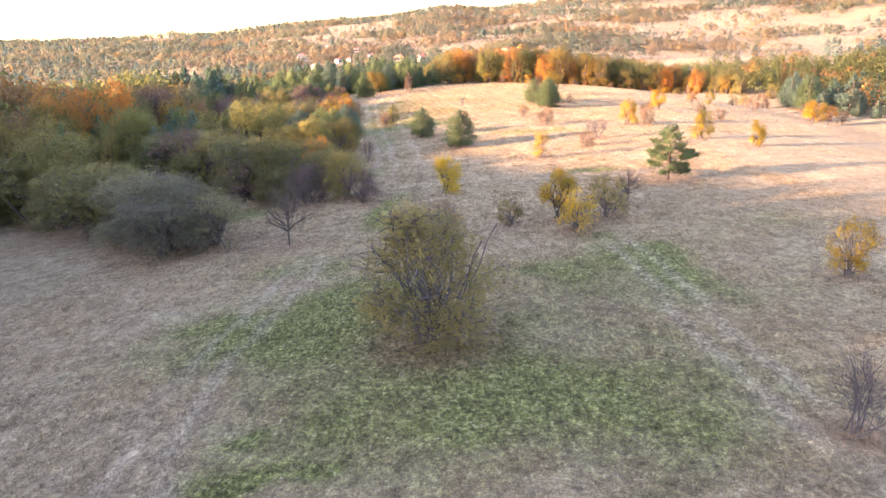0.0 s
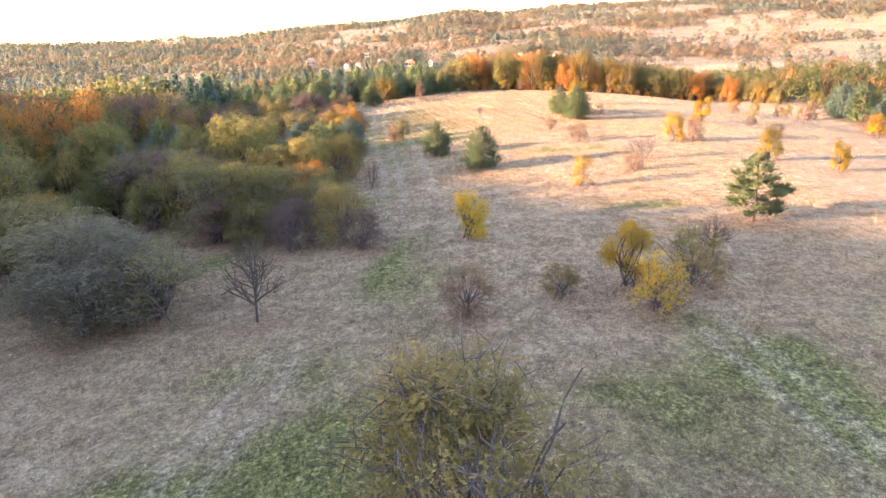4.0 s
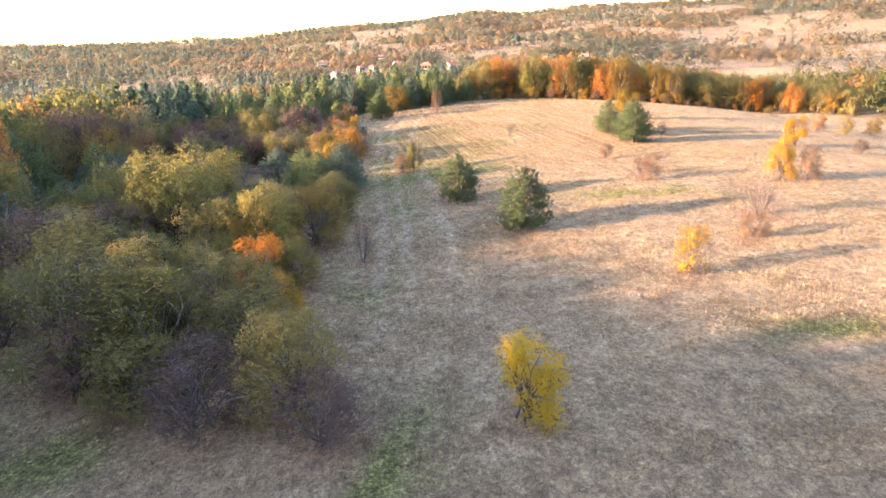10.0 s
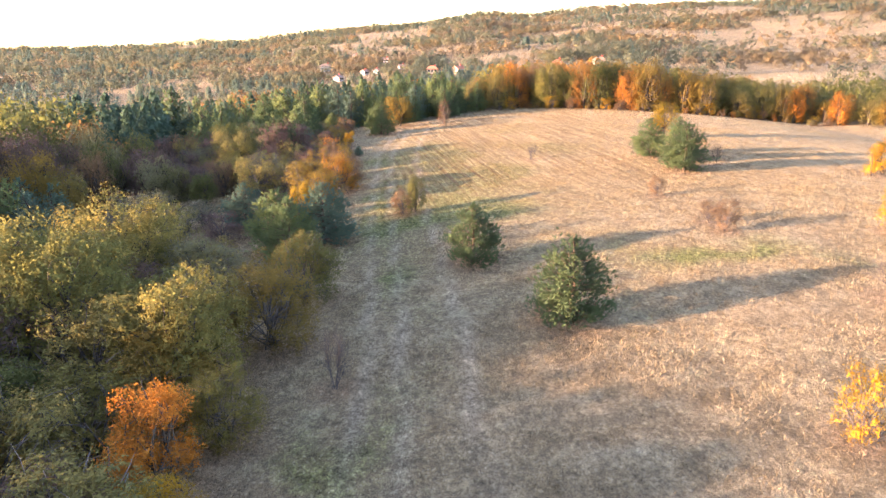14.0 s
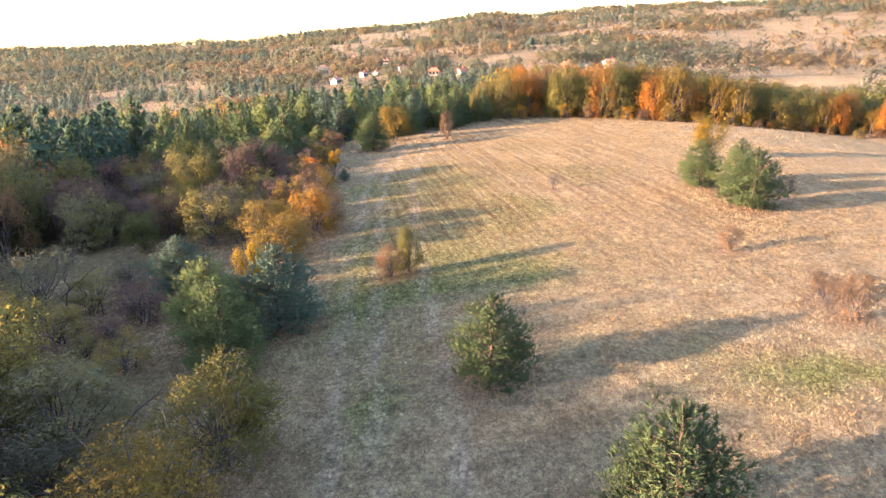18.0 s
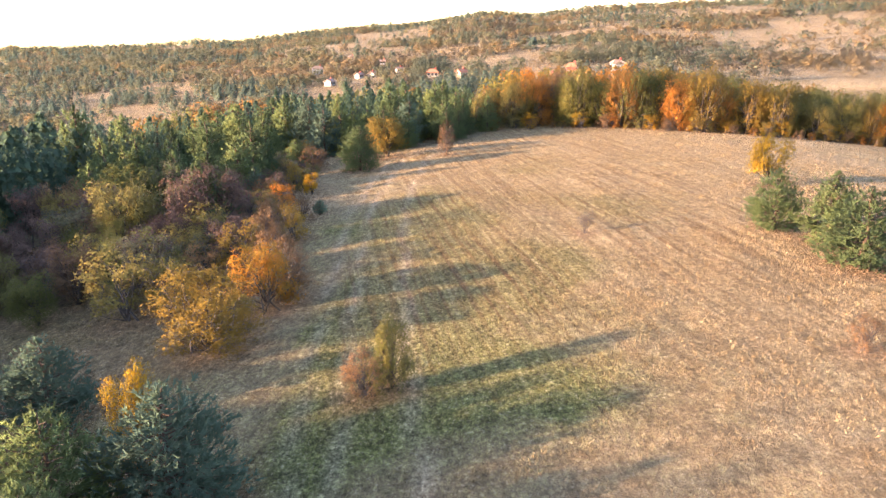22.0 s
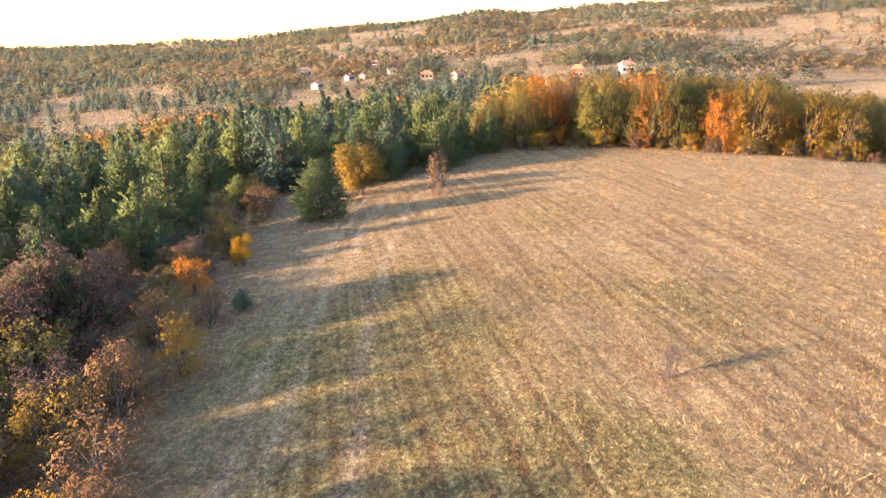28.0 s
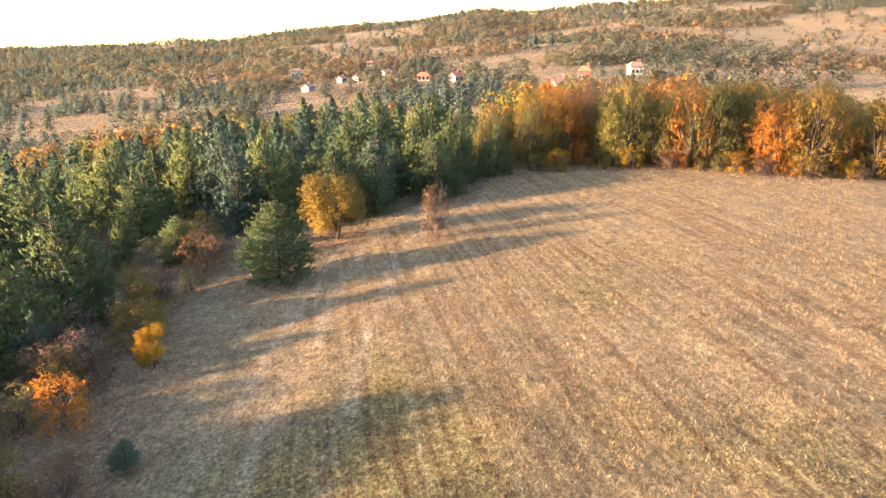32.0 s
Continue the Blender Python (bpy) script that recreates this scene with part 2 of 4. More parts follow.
GROUND = make_ground_material()
GRASS = make_grass_material()
OLIVE = [(0.0, (0.078, 0.077, 0.030)), (0.35, (0.131, 0.111, 0.035)), (0.65, (0.197, 0.144, 0.038)), (1.0, (0.315, 0.191, 0.038))]
OAK = [(0.0, (0.057, 0.064, 0.020)), (0.4, (0.112, 0.104, 0.029)), (0.7, (0.206, 0.152, 0.038)), (1.0, (0.310, 0.184, 0.048))]
WILLOW = [(0.0, (0.066, 0.067, 0.020)), (0.45, (0.122, 0.099, 0.025)), (0.75, (0.177, 0.128, 0.026)), (1.0, (0.238, 0.151, 0.030))]
YELLOW = [(0.0, (0.131, 0.099, 0.013)), (0.35, (0.242, 0.139, 0.012)), (0.65, (0.374, 0.180, 0.012)), (0.85, (0.416, 0.154, 0.012)), (1.0, (0.397, 0.097, 0.012))]
MIXED = [(0.0, (0.100, 0.100, 0.016)), (0.4, (0.235, 0.184, 0.016)), (0.65, (0.477, 0.254, 0.016)), (0.85, (0.497, 0.139, 0.016)), (1.0, (0.485, 0.058, 0.016))]
ORANGE = [(0.0, (0.175, 0.089, 0.026)), (0.4, (0.302, 0.116, 0.020)), (0.7, (0.420, 0.138, 0.012)), (1.0, (0.445, 0.195, 0.012))]
SCARLET = [(0.0, (0.157, 0.105, 0.020)), (0.35, (0.335, 0.121, 0.016)), (0.65, (0.483, 0.090, 0.016)), (1.0, (0.479, 0.173, 0.016))]
RUSSET = [(0.0, (0.102, 0.063, 0.036)), (0.5, (0.173, 0.096, 0.045)), (1.0, (0.287, 0.143, 0.048))]
GOLD = [(0.0, (0.102, 0.078, 0.021)), (0.5, (0.189, 0.114, 0.021)), (1.0, (0.287, 0.160, 0.021))]
MAROON = [(0.0, (0.072, 0.048, 0.040)), (0.5, (0.116, 0.072, 0.053)), (1.0, (0.174, 0.108, 0.062))]
SLOE = [(0.0, (0.071, 0.068, 0.044)), (0.4, (0.120, 0.110, 0.056)), (0.75, (0.196, 0.165, 0.056)), (1.0, (0.308, 0.225, 0.050))]
HAW = [(0.0, (0.075, 0.068, 0.03)), (0.4, (0.13, 0.108, 0.036)), (0.7, (0.21, 0.148, 0.042)), (1.0, (0.32, 0.19, 0.05))]
NEEDLE = [(0.0, (0.051, 0.074, 0.034)), (0.4, (0.086, 0.120, 0.048)), (0.75, (0.144, 0.164, 0.054)), (1.0, (0.239, 0.223, 0.063))]
BLUEGREEN = [(0.0, (0.051, 0.083, 0.061)), (0.5, (0.080, 0.121, 0.080)), (1.0, (0.131, 0.168, 0.088))]
AMBER = [(0.0, (0.281, 0.191, 0.012)), (0.5, (0.552, 0.271, 0.012)), (1.0, (0.627, 0.206, 0.012))]
PALETTE = {"haw": HAW, "amber": AMBER, "olive": OLIVE, "oak": OAK, "willow": WILLOW, "yellow": YELLOW, "mixed": MIXED, "orange": ORANGE, "scarlet": SCARLET, "russet": RUSSET, "gold": GOLD, "maroon": MAROON, "sloe": SLOE, "needle": NEEDLE, "bluegreen": BLUEGREEN}
LEAF = {k: leaf_material("leaves_" + k, v) for k, v in PALETTE.items()}
WOODS = {
    "pines": leaf_material("woods_pine", [(0.0, (0.026, 0.046, 0.032)), (0.5, (0.041, 0.068, 0.041)), (0.8, (0.063, 0.090, 0.042)), (1.0, (0.105, 0.117, 0.045))], 0.85, True),
    "greens": leaf_material("woods_olive", [(0.0, (0.053, 0.061, 0.020)), (0.4, (0.099, 0.095, 0.026)), (0.75, (0.138, 0.117, 0.031)), (1.0, (0.184, 0.143, 0.036))], 0.85, True),
    # far copies: greyer, bluer leaves, the haze of distance put into their colour
    "far_pines": leaf_material("woods_hazed_pine", [(0.0, (0.040, 0.059, 0.047)), (0.6, (0.055, 0.079, 0.060)), (1.0, (0.090, 0.102, 0.061))], 0.85, True),
    "far_greens": leaf_material("woods_hazed_olive", [(0.0, (0.055, 0.067, 0.047)), (0.4, (0.079, 0.082, 0.051)), (0.75, (0.111, 0.098, 0.048)), (1.0, (0.154, 0.117, 0.048))], 0.85, True),
    "far_rusts": leaf_material("woods_hazed_rust", [(0.0, (0.087, 0.070, 0.052)), (0.5, (0.120, 0.090, 0.048)), (0.85, (0.179, 0.101, 0.040)), (1.0, (0.252, 0.090, 0.027))], 0.85, True),
    "rusts": leaf_material("woods_rust", [(0.0, (0.100, 0.059, 0.031)), (0.4, (0.201, 0.103, 0.030)), (0.75, (0.327, 0.147, 0.024)), (1.0, (0.437, 0.143, 0.016))], 0.85, True),
}
BARK = bark_material("bark_brown", (0.04, 0.031, 0.024), (0.085, 0.066, 0.05))
GREYBARK = bark_material("bark_grey", (0.055, 0.045, 0.042), (0.11, 0.092, 0.084))
PINEBARK = bark_material("bark_pine", (0.05, 0.033, 0.024), (0.12, 0.075, 0.048))
WHITEWASH = plaster("whitewash", (0.3, 0.285, 0.26), (0.4, 0.38, 0.35))
CREAM = plaster("cream_render", (0.3, 0.25, 0.19), (0.38, 0.32, 0.25))
BRICKRED = plaster("red_render", (0.26, 0.055, 0.042), (0.33, 0.085, 0.06))
TILE = plaster("roof_tile", (0.36, 0.13, 0.07), (0.48, 0.2, 0.11))
OLDTILE = plaster("old_roof_tile", (0.24, 0.15, 0.11), (0.34, 0.22, 0.16))
GLASS, _nt, _b, _o = material("window_glass")
_b.inputs["Base Color"].default_value = (0.03, 0.035, 0.04, 1)
_b.inputs["Roughness"].default_value = 0.08


# ---- mesh making ----
def mesh_of(name, verts, faces, mat, tint=None, corners=4, facing=None):
    """One mesh from an array of points and an array of faces, all with the same number of corners; facing: the way each point of a crown faces."""
    me = bpy.data.meshes.new(name)
    verts, faces = np.asarray(verts, np.float32), np.asarray(faces, np.int32)
    me.vertices.add(len(verts))
    me.vertices.foreach_set("co", verts.ravel())
    me.loops.add(faces.size)
    me.loops.foreach_set("vertex_index", faces.ravel())
    me.polygons.add(len(faces))
    me.polygons.foreach_set("loop_start", np.arange(0, faces.size, corners, dtype=np.int32))
    me.polygons.foreach_set("loop_total", np.full(len(faces), corners, np.int32))
    if tint is not None:
        for key, value in tint.items():
            me.attributes.new(key, "FLOAT", "POINT").data.foreach_set("value", np.asarray(value, np.float32))
    if facing is not None:
        me.attributes.new("facing", "FLOAT_VECTOR", "POINT").data.foreach_set("vector", np.asarray(facing, np.float32).ravel())
    me.update(calc_edges=True)
    me.materials.append(mat)
    return me


def unit(v):
    return v / np.maximum(np.linalg.norm(v, axis=-1, keepdims=True), 1e-9)


def cards(rng, p, n, size, long=1.6, stray=0.55):
    """A pointed leaf-like blade at every point p, facing about n."""
    n = unit(unit(n) + rng.normal(0, stray, p.shape))
    t = unit(np.cross(n, rng.normal(0, 1, p.shape)))
    b = np.cross(n, t)
    s = np.asarray(size)[..., None] * np.ones((len(p), 1))
    v = np.stack([p - t * s * long * 0.4 - b * s * 0.55, p - t * s * long * 0.4 + b * s * 0.55, p + t * s * long * 0.7], 1)
    return v.reshape(-1, 3), np.arange(len(p) * 3).reshape(-1, 3)


def tube(path, radii, sides=5):
    """A tapered limb along the path."""
    path = np.asarray(path, float)
    d = unit(np.gradient(path, axis=0))
    ref = np.where(np.abs(d[:, 2:]) > 0.9, [[1.0, 0, 0]], [[0, 0, 1.0]])
    u = unit(np.cross(d, ref))
    w = np.cross(d, u)
    a = np.linspace(0, 2 * np.pi, sides, endpoint=False)
    ring = path[:, None] + (u[:, None] * np.cos(a)[None, :, None] + w[:, None] * np.sin(a)[None, :, None]) * np.asarray(radii)[:, None, None]
    k = len(path)
    i, j = np.meshgrid(np.arange(k - 1), np.arange(sides), indexing="ij")
    f = np.stack([i * sides + j, i * sides + (j + 1) % sides, (i + 1) * sides + (j + 1) % sides, (i + 1) * sides + j], -1).reshape(-1, 4)
    return ring.reshape(-1, 3), f


def joined(pieces):
    vs, fs, off = [], [], 0
    for v, f in pieces:
        vs.append(v)
        fs.append(f + off)
        off += len(v)
    return np.concatenate(vs), np.concatenate(fs)


def limb(rng, a, b, r0, r1, bow=0.12, steps=5, sides=4):
    t = np.linspace(0, 1, steps)[:, None]
    a, b = np.asarray(a, float), np.asarray(b, float)
    length = np.linalg.norm(b - a)
    off = rng.normal(0, bow * length, 3) * (steps > 2)
    off[2] = abs(off[2]) * 0.5
    path = a + (b - a) * t + off * (np.sin(np.pi * t) * 0.7) + rng.normal(0, 0.02 * length, (steps, 3)) * t
    return tube(path, np.linspace(r0, r1, steps), sides)


def crown_lobes(rng, count, low, dome=False):
    """Centres and radii of the rounded masses of a crown in a box one wide and one high."""
    ang = rng.uniform(0, 2 * np.pi, count) + np.arange(count) * 2.4
    if dome:
        z = low + (1 - low) * (0.12 + 0.74 * (np.arange(count) + rng.uniform(0, 1, count)) / count)
        edge = 0.36 * np.sqrt(np.clip(1 - ((z - 0.22) / 0.78) ** 2, 0.05, 1))
    else:
        z = low + (1 - low) * (0.15 + 0.70 * (np.arange(count) + rng.uniform(0, 1, count)) / count)
        q = (z - low) / (1 - low)
        edge = 0.36 * np.sqrt(np.clip(1 - ((q - 0.42) / 0.58) ** 2, 0.08, 1))
    reach = edge * rng.uniform(0.35, 1.05, count) ** 0.6
    r = rng.uniform(0.13, 0.2, count)
    return np.stack([np.cos(ang) * reach, np.sin(ang) * reach, np.minimum(z, 1 - r * 0.9)], 1), r


def broadleaf(name, seed, sprays, per, leaf, low=0.15, lobes=16, aspect=1.0, twigs=60, stems=1, thin=0.0, trunk=0.03, dome=False):
    """Trunk and crown meshes of a tree or bush one metre high, about aspect wide."""
    rng = np.random.default_rng(seed)
    c, r = crown_lobes(rng, lobes, low, dome)
    pick = rng.choice(lobes, sprays, p=r**2 / (r**2).sum())
    d = unit(rng.normal(0, 1, (sprays, 3)) + [0, 0, 0.2])
    sp = c[pick] + d * (r[pick] * rng.uniform(0.6 - thin, 1.08, sprays))[:, None]
    ok = sp[:, 2] > low * 0.4
    sp, d = sp[ok], d[ok]
    p = np.repeat(sp, per, 0) + rng.normal(0, leaf * 1.3, (len(sp) * per, 3))
    n = np.repeat(d, per, 0)
    p[:, 2] = np.maximum(p[:, 2], 0.01)
    v, f = cards(rng, p, n, rng.uniform(0.6, 1.3, len(p)) * leaf)
    v = v * [aspect, aspect, 1]
    face = np.repeat(unit(n * 0.5 + unit(p - [0, 0, 0.3]) * 0.4 + [0, 0, 0.6] + rng.normal(0, 0.18, p.shape)), 3, 0)
    pieces = []
    for s in range(stems):
        many = stems > 1
        foot = np.array([rng.normal(0, 0.07), rng.normal(0, 0.07), 0]) * many + [0, 0, -0.02]
        head = np.array([rng.normal(0, 0.06 + 0.14 * many), rng.normal(0, 0.06 + 0.14 * many), 0.7])
        pieces.append(limb(rng, foot, head * [aspect, aspect, 1], trunk / stems**0.7, 0.004, 0.06, 7, 6 if not many else 4))
    for i in range(lobes):
        start = np.array([0, 0, rng.uniform(low * 0.6, max(low, 0.35))])
        pieces.append(limb(rng, start, c[i] * [aspect, aspect, 1], trunk * 0.3, 0.003, 0.1, 5, 3))
    for i in range(twigs):
        k = rng.integers(lobes)
        out = unit(rng.normal(0, 1, 3) + [0, 0, 0.5] + c[k] * [2.5, 2.5, 0])
        a0 = c[k] + rng.normal(0, 0.3, 3) * r[k]
        end = a0 + out * r[k] * rng.uniform(0.6, 1.15)
        pieces.append(limb(rng, a0 * [aspect, aspect, 1], end * [aspect, aspect, 1], 0.0032, 0.001, 0.1, 3, 3))
    tv, tf = joined(pieces)
    return (tv, tf), (v, f, face)


def bare(name, seed, stems=1, spread=0.35, forks=3, fine=4):
    """A leafless, many-forked tree or shrub one metre high."""
    rng = np.random.default_rng(seed)
    pieces = []

    def grow(a, d, length, r, level):
        b = a + d * length
        pieces.append(limb(rng, a, b, r, r * 0.4, 0.04, 4 if level < 2 else 3, 5 if level == 0 else 3))
        if level >= forks:
            return
        leader = level == 0 and stems == 1
        for _ in range(34 if leader else fine + (level == 0) * 2):
            t = rng.uniform(0.22 if leader else 0.35, 1.0)
            if leader:
                ang = rng.uniform(0, 6.28)
                nd = unit(np.array([np.cos(ang), np.sin(ang), rng.uniform(0.5, 1.1)]))
                grow(a + d * length * t, nd, 0.13 + 0.3 * (1 - t) ** 0.7, r * (1.05 - t) * 0.7 + 0.002, 1)
            else:
                nd = unit(d + rng.normal(0, spread * 1.5, 3) + [0, 0, 0.3])
                grow(a + d * length * t, nd, length * rng.uniform(0.42, 0.68), max(r * 0.5, 0.0012), level + 1)

    for _ in range(stems):
        lean = spread if stems > 1 else 0.04
        grow(np.array([rng.normal(0, 0.03), rng.normal(0, 0.03), -0.02]), unit(np.array([rng.normal(0, lean), rng.normal(0, lean), 1.0])), 0.86 if stems == 1 else rng.uniform(0.36, 0.46), 0.018 if stems == 1 else 0.009, 0)
    v, f = joined(pieces)
    v[:, 2] *= 1.0 / max(v[:, 2].max(), 0.01)
    return v, f


def pine(name, seed, tufts=1000, needle=0.06, per=10, low=0.03, wide=0.4, point=0.75, open_=0.0, arms=70, fat=0.1):
    """Trunk with its arms, and needle tufts, of a pine one metre high; point: how far up the crown stays full."""
    rng = np.random.default_rng(seed)
    pieces = [limb(rng, (0, 0, -0.02), (rng.normal(0, 0.015), rng.normal(0, 0.015), 0.96), 0.024, 0.004, 0.01, 8, 6)]
    a_h = low + (0.9 - low) * ((np.arange(arms) + rng.uniform(0, 1, arms)) / arms) ** 1.1
    a_ang = np.arange(arms) * 2.4 + rng.normal(0, 0.35, arms)
    q = (a_h - low) / (1 - low)
    a_len = wide * np.clip(1 - np.clip((q - 0.25) / 0.75, 0, 1) ** (0.85 + 0.6 * point), 0.12, 1) * (0.72 + 0.28 * np.clip(q / 0.25, 0, 1)) * rng.uniform(0.72, 1.12, arms)
    up = 0.08 + 0.5 * q + rng.normal(0, 0.08, arms)
    d = unit(np.stack([np.cos(a_ang), np.sin(a_ang), up], 1))
    for k in range(arms):
        pieces.append(limb(rng, (0, 0, a_h[k]), d[k] * a_len[k] + [0, 0, a_h[k]], 0.006, 0.0015, 0.05, 3, 3))
    pick = rng.choice(arms, tufts, p=a_len**1.5 / (a_len**1.5).sum())
    t = rng.uniform(0.12 + 0.16 * bool(open_), 1.0, tufts) ** 0.62
    spread = 0.055 * (1.25 - 0.6 * t) * (1 - 0.35 * bool(open_))
    pts = np.stack([0 * t, 0 * t, a_h[pick]], 1) + d[pick] * (a_len[pick] * t)[:, None] + rng.normal(0, 1, (tufts, 3)) * spread[:, None] * [1.25, 1.25, 0.8]
    dirs = unit(d[pick] * 0.8 + [0, 0, 0.7] + rng.normal(0, 0.25, (tufts, 3)))
    lead = np.stack([rng.normal(0, 0.018, 14), rng.normal(0, 0.018, 14), rng.uniform(0.86, 0.97, 14)], 1)
    pts, dirs = np.concatenate([pts, lead]), np.concatenate([dirs, np.tile([0, 0, 1.0], (14, 1))])
    p, e = np.repeat(pts, per, 0), np.repeat(dirs, per, 0)
    p = p + e * rng.uniform(-0.35, 0.3, (len(p), 1)) * needle
    e = unit(e + rng.normal(0, 0.45, e.shape))
    s = needle * rng.uniform(0.6, 1.15, (len(p), 1))
    side = unit(np.cross(e, rng.normal(0, 1, e.shape))) * s * fat
    v = np.stack([p - side, p + side, p + e * s], 1).reshape(-1, 3)
    face = unit(unit(p * [1, 1, 0.0] + 1e-6) * 0.45 + np.repeat(dirs, per, 0) * 0.5 + [0, 0, 0.4] + rng.normal(0, 0.2, p.shape))
    return joined(pieces), (v, np.arange(len(p) * 3).reshape(-1, 3), np.repeat(face, 3, 0))


class Kind:
    """A sort of plant: its trunk and crown meshes, made once and shared."""

    def __init__(self, name, trunk, crown, bark, leaf):
        self.name, self.bark = name, bark
        self.trunk = mesh_of(name + "_trunk", *trunk, bark)
        self.crown = mesh_of(name + "_crown", crown[0], crown[1], leaf, None, 3, crown[2]) if crown is not None else None
        cv = crown[0] if crown is not None else trunk[0]
        self.wide = float(np.percentile(np.abs(cv[:, :2]), 98.5) * 2)
        self.high = float(np.percentile(cv[:, 2], 99.5))


def plant(kind, x, y, h, w, what, label, category, leaf=None, group="", rot=None, sink=0.0):
    """A plant of that kind on the ground at x, y, h high and w wide."""
    top = tagged(new(what), label, category, group)
    top.empty_display_size = 0.3
    sx = w / kind.wide
    sz = h / kind.high
    turn = RNG.uniform(0, 360) if rot is None else rot
    top.matrix_world = pose(x, y, float(ground_z(x, y)) - sink, 0, 0, turn) @ Matrix.Diagonal((sx, sx, sz, 1))
    t = new("trunk", kind.trunk)
    t.parent = top
    if kind.crown:
        c = new("crown", kind.crown)
        c.parent = top
        if leaf:
            c.material_slots[0].link = "OBJECT"
            c.material_slots[0].material = LEAF[leaf]
    LITTER.append((x, y, w))
    return top


LITTER = []


# ---- kinds of plants ----
OAKS = [Kind("oak", *broadleaf("oak", s, 2600, 8, 0.0108, 0.06, 30, 1.0, 40), BARK, LEAF["oak"]) for s in (11, 12, 13)]
BUSHES = [Kind("bush", *broadleaf("bush", s, 2500, 7, 0.0105, 0.0, 32, 1.0, 200, 5, 0.12, dome=True), GREYBARK, LEAF["olive"]) for s in (21, 22, 23)]
SPARSE = [Kind("sparse_bush", *broadleaf("sparse", s, 1000, 7, 0.0115, 0.0, 24, 1.0, 240, 7, 0.32, dome=True), GREYBARK, LEAF["gold"]) for s in (31, 32, 33)]
SAPLINGS = [Kind("sapling", *broadleaf("sapling", s, 1500, 7, 0.013, 0.0 if s < 43 else 0.12, 22, 0.62, 60, 3 if s < 43 else 1, 0.15, 0.022, s < 43), BARK, LEAF["yellow"]) for s in (41, 42, 43)]
BARES = [Kind("bare_tree", bare("bare", s), None, BARK, None) for s in (51, 52)]
TWIGGY = [Kind("twiggy_shrub", bare("twiggy", s, 9, 0.4, 3, 4), None, GREYBARK, None) for s in (61, 62)]
PINES = [Kind("young_pine", *pine("pine", s, 1800, 0.048, 10, 0.02, 0.42), PINEBARK, LEAF["needle"]) for s in (71, 72, 73)]
OPENPINE = Kind("open_pine", *pine("openpine", 77, 1500, 0.05, 11, 0.1, 0.42, 0.7, 1.0, 34), PINEBARK, LEAF["needle"])
TALLPINES = [Kind("pine", *pine("tallpine", s, 1000, 0.052, 7, 0.0, 0.38, 0.25, 0.0, 50, 0.15), PINEBARK, LEAF["needle"]) for s in (81, 82, 83)]
WOODTREES = [Kind("wood_tree", *broadleaf("woodtree", s, 1450, 7, 0.0122, 0.0, 28, 0.75, 20, 1, 0.1), BARK, LEAF["oak"]) for s in (91, 92, 93)]
TALLTREES = [Kind("tall_tree", *broadleaf("talltree", s, 2600, 7, 0.0088, 0.0, 40, 0.62, 30, 1, 0.1), BARK, LEAF["oak"]) for s in (95, 96, 97)]
SCRUB = [Kind("scrub_bush", *broadleaf("scrub", s, 520, 5, 0.019, 0.0, 18, 1.0, 60, 3, 0.3, dome=True), GREYBARK, LEAF["gold"]) for s in (101, 102, 103)]
LIGHTER = [Kind("thicket_bush", *broadleaf("thicket", s, 1600, 7, 0.0122, 0.0, 26, 1.0, 60, 3, 0.12, dome=True), GREYBARK, LEAF["olive"]) for s in (111, 112, 113)]


def pick(kinds):
    return kinds[int(RNG.integers(len(kinds)))]


# ---- lone plants of the meadow ----
HAWTHORN = Kind("hawthorn", *broadleaf("hawthorn", 24, 3300, 8, 0.0086, 0.0, 34, 1.0, 520, 7, 0.2, dome=True), GREYBARK, LEAF["oak"])
plant(HAWTHORN, 1.0, 27.4, 6.2, 6.2, "hawthorn_bush", "large olive-yellow bush with grey twigs standing in green grass", "bush", "haw", rot=20)
plant(BARES[0], -9.1, 48.0, 5.0, 3.1, "bare_tree", "small leafless grey tree standing alone in dry grass", "tree")
plant(SAPLINGS[0], 3.3, 61.4, 3.5, 2.7, "yellow_sapling", "bright yellow and orange autumn sapling on dry grass", "tree", "amber")
plant(SPARSE[0], 2.1, 46.2, 2.7, 2.8, "brown_bush", "low brown and olive bush on the meadow", "bush", "russet")
plant(SPARSE[1], 7.2, 47.7, 2.1, 2.2, "brown_bush", "low olive-brown bush on dry grass", "bush", "gold")
plant(SAPLINGS[1], 10.9, 48.9, 3.9, 2.6, "autumn_sapling", "young tree with olive and orange leaves", "tree", "yellow")
plant(SPARSE[0], 11.5, 45.2, 3.0, 2.9, "yellow_bush", "yellow thin-leaved bush beside a young tree", "bush", "amber")
plant(SPARSE[1], 14.4, 48.4, 3.3, 3.2, "olive_bush", "thin olive bush with bare twigs", "bush", "willow")
plant(BARES[1], 17.6, 53.2, 2.9, 2.2, "bare_tree", "small leafless tree beside a thin bush", "tree")
plant(OPENPINE, 24.1, 61.7, 4.9, 4.6, "open_pine", "open-crowned dark green pine on the meadow", "pine", "needle")
plant(SPARSE[2], 22.5, 32.0, 3.2, 2.4, "orange_bush", "thin orange-yellow bush on dry grass", "bush", "yellow")
plant(TWIGGY[0], 13.3, 17.2, 2.7, 2.3, "twiggy_shrub", "leafless grey shrub in brown litter", "shrub")
plant(PINES[0], 1.6, 100.0, 4.2, 3.6, "young_pine", "bushy young green pine alone on the meadow", "pine", "needle")
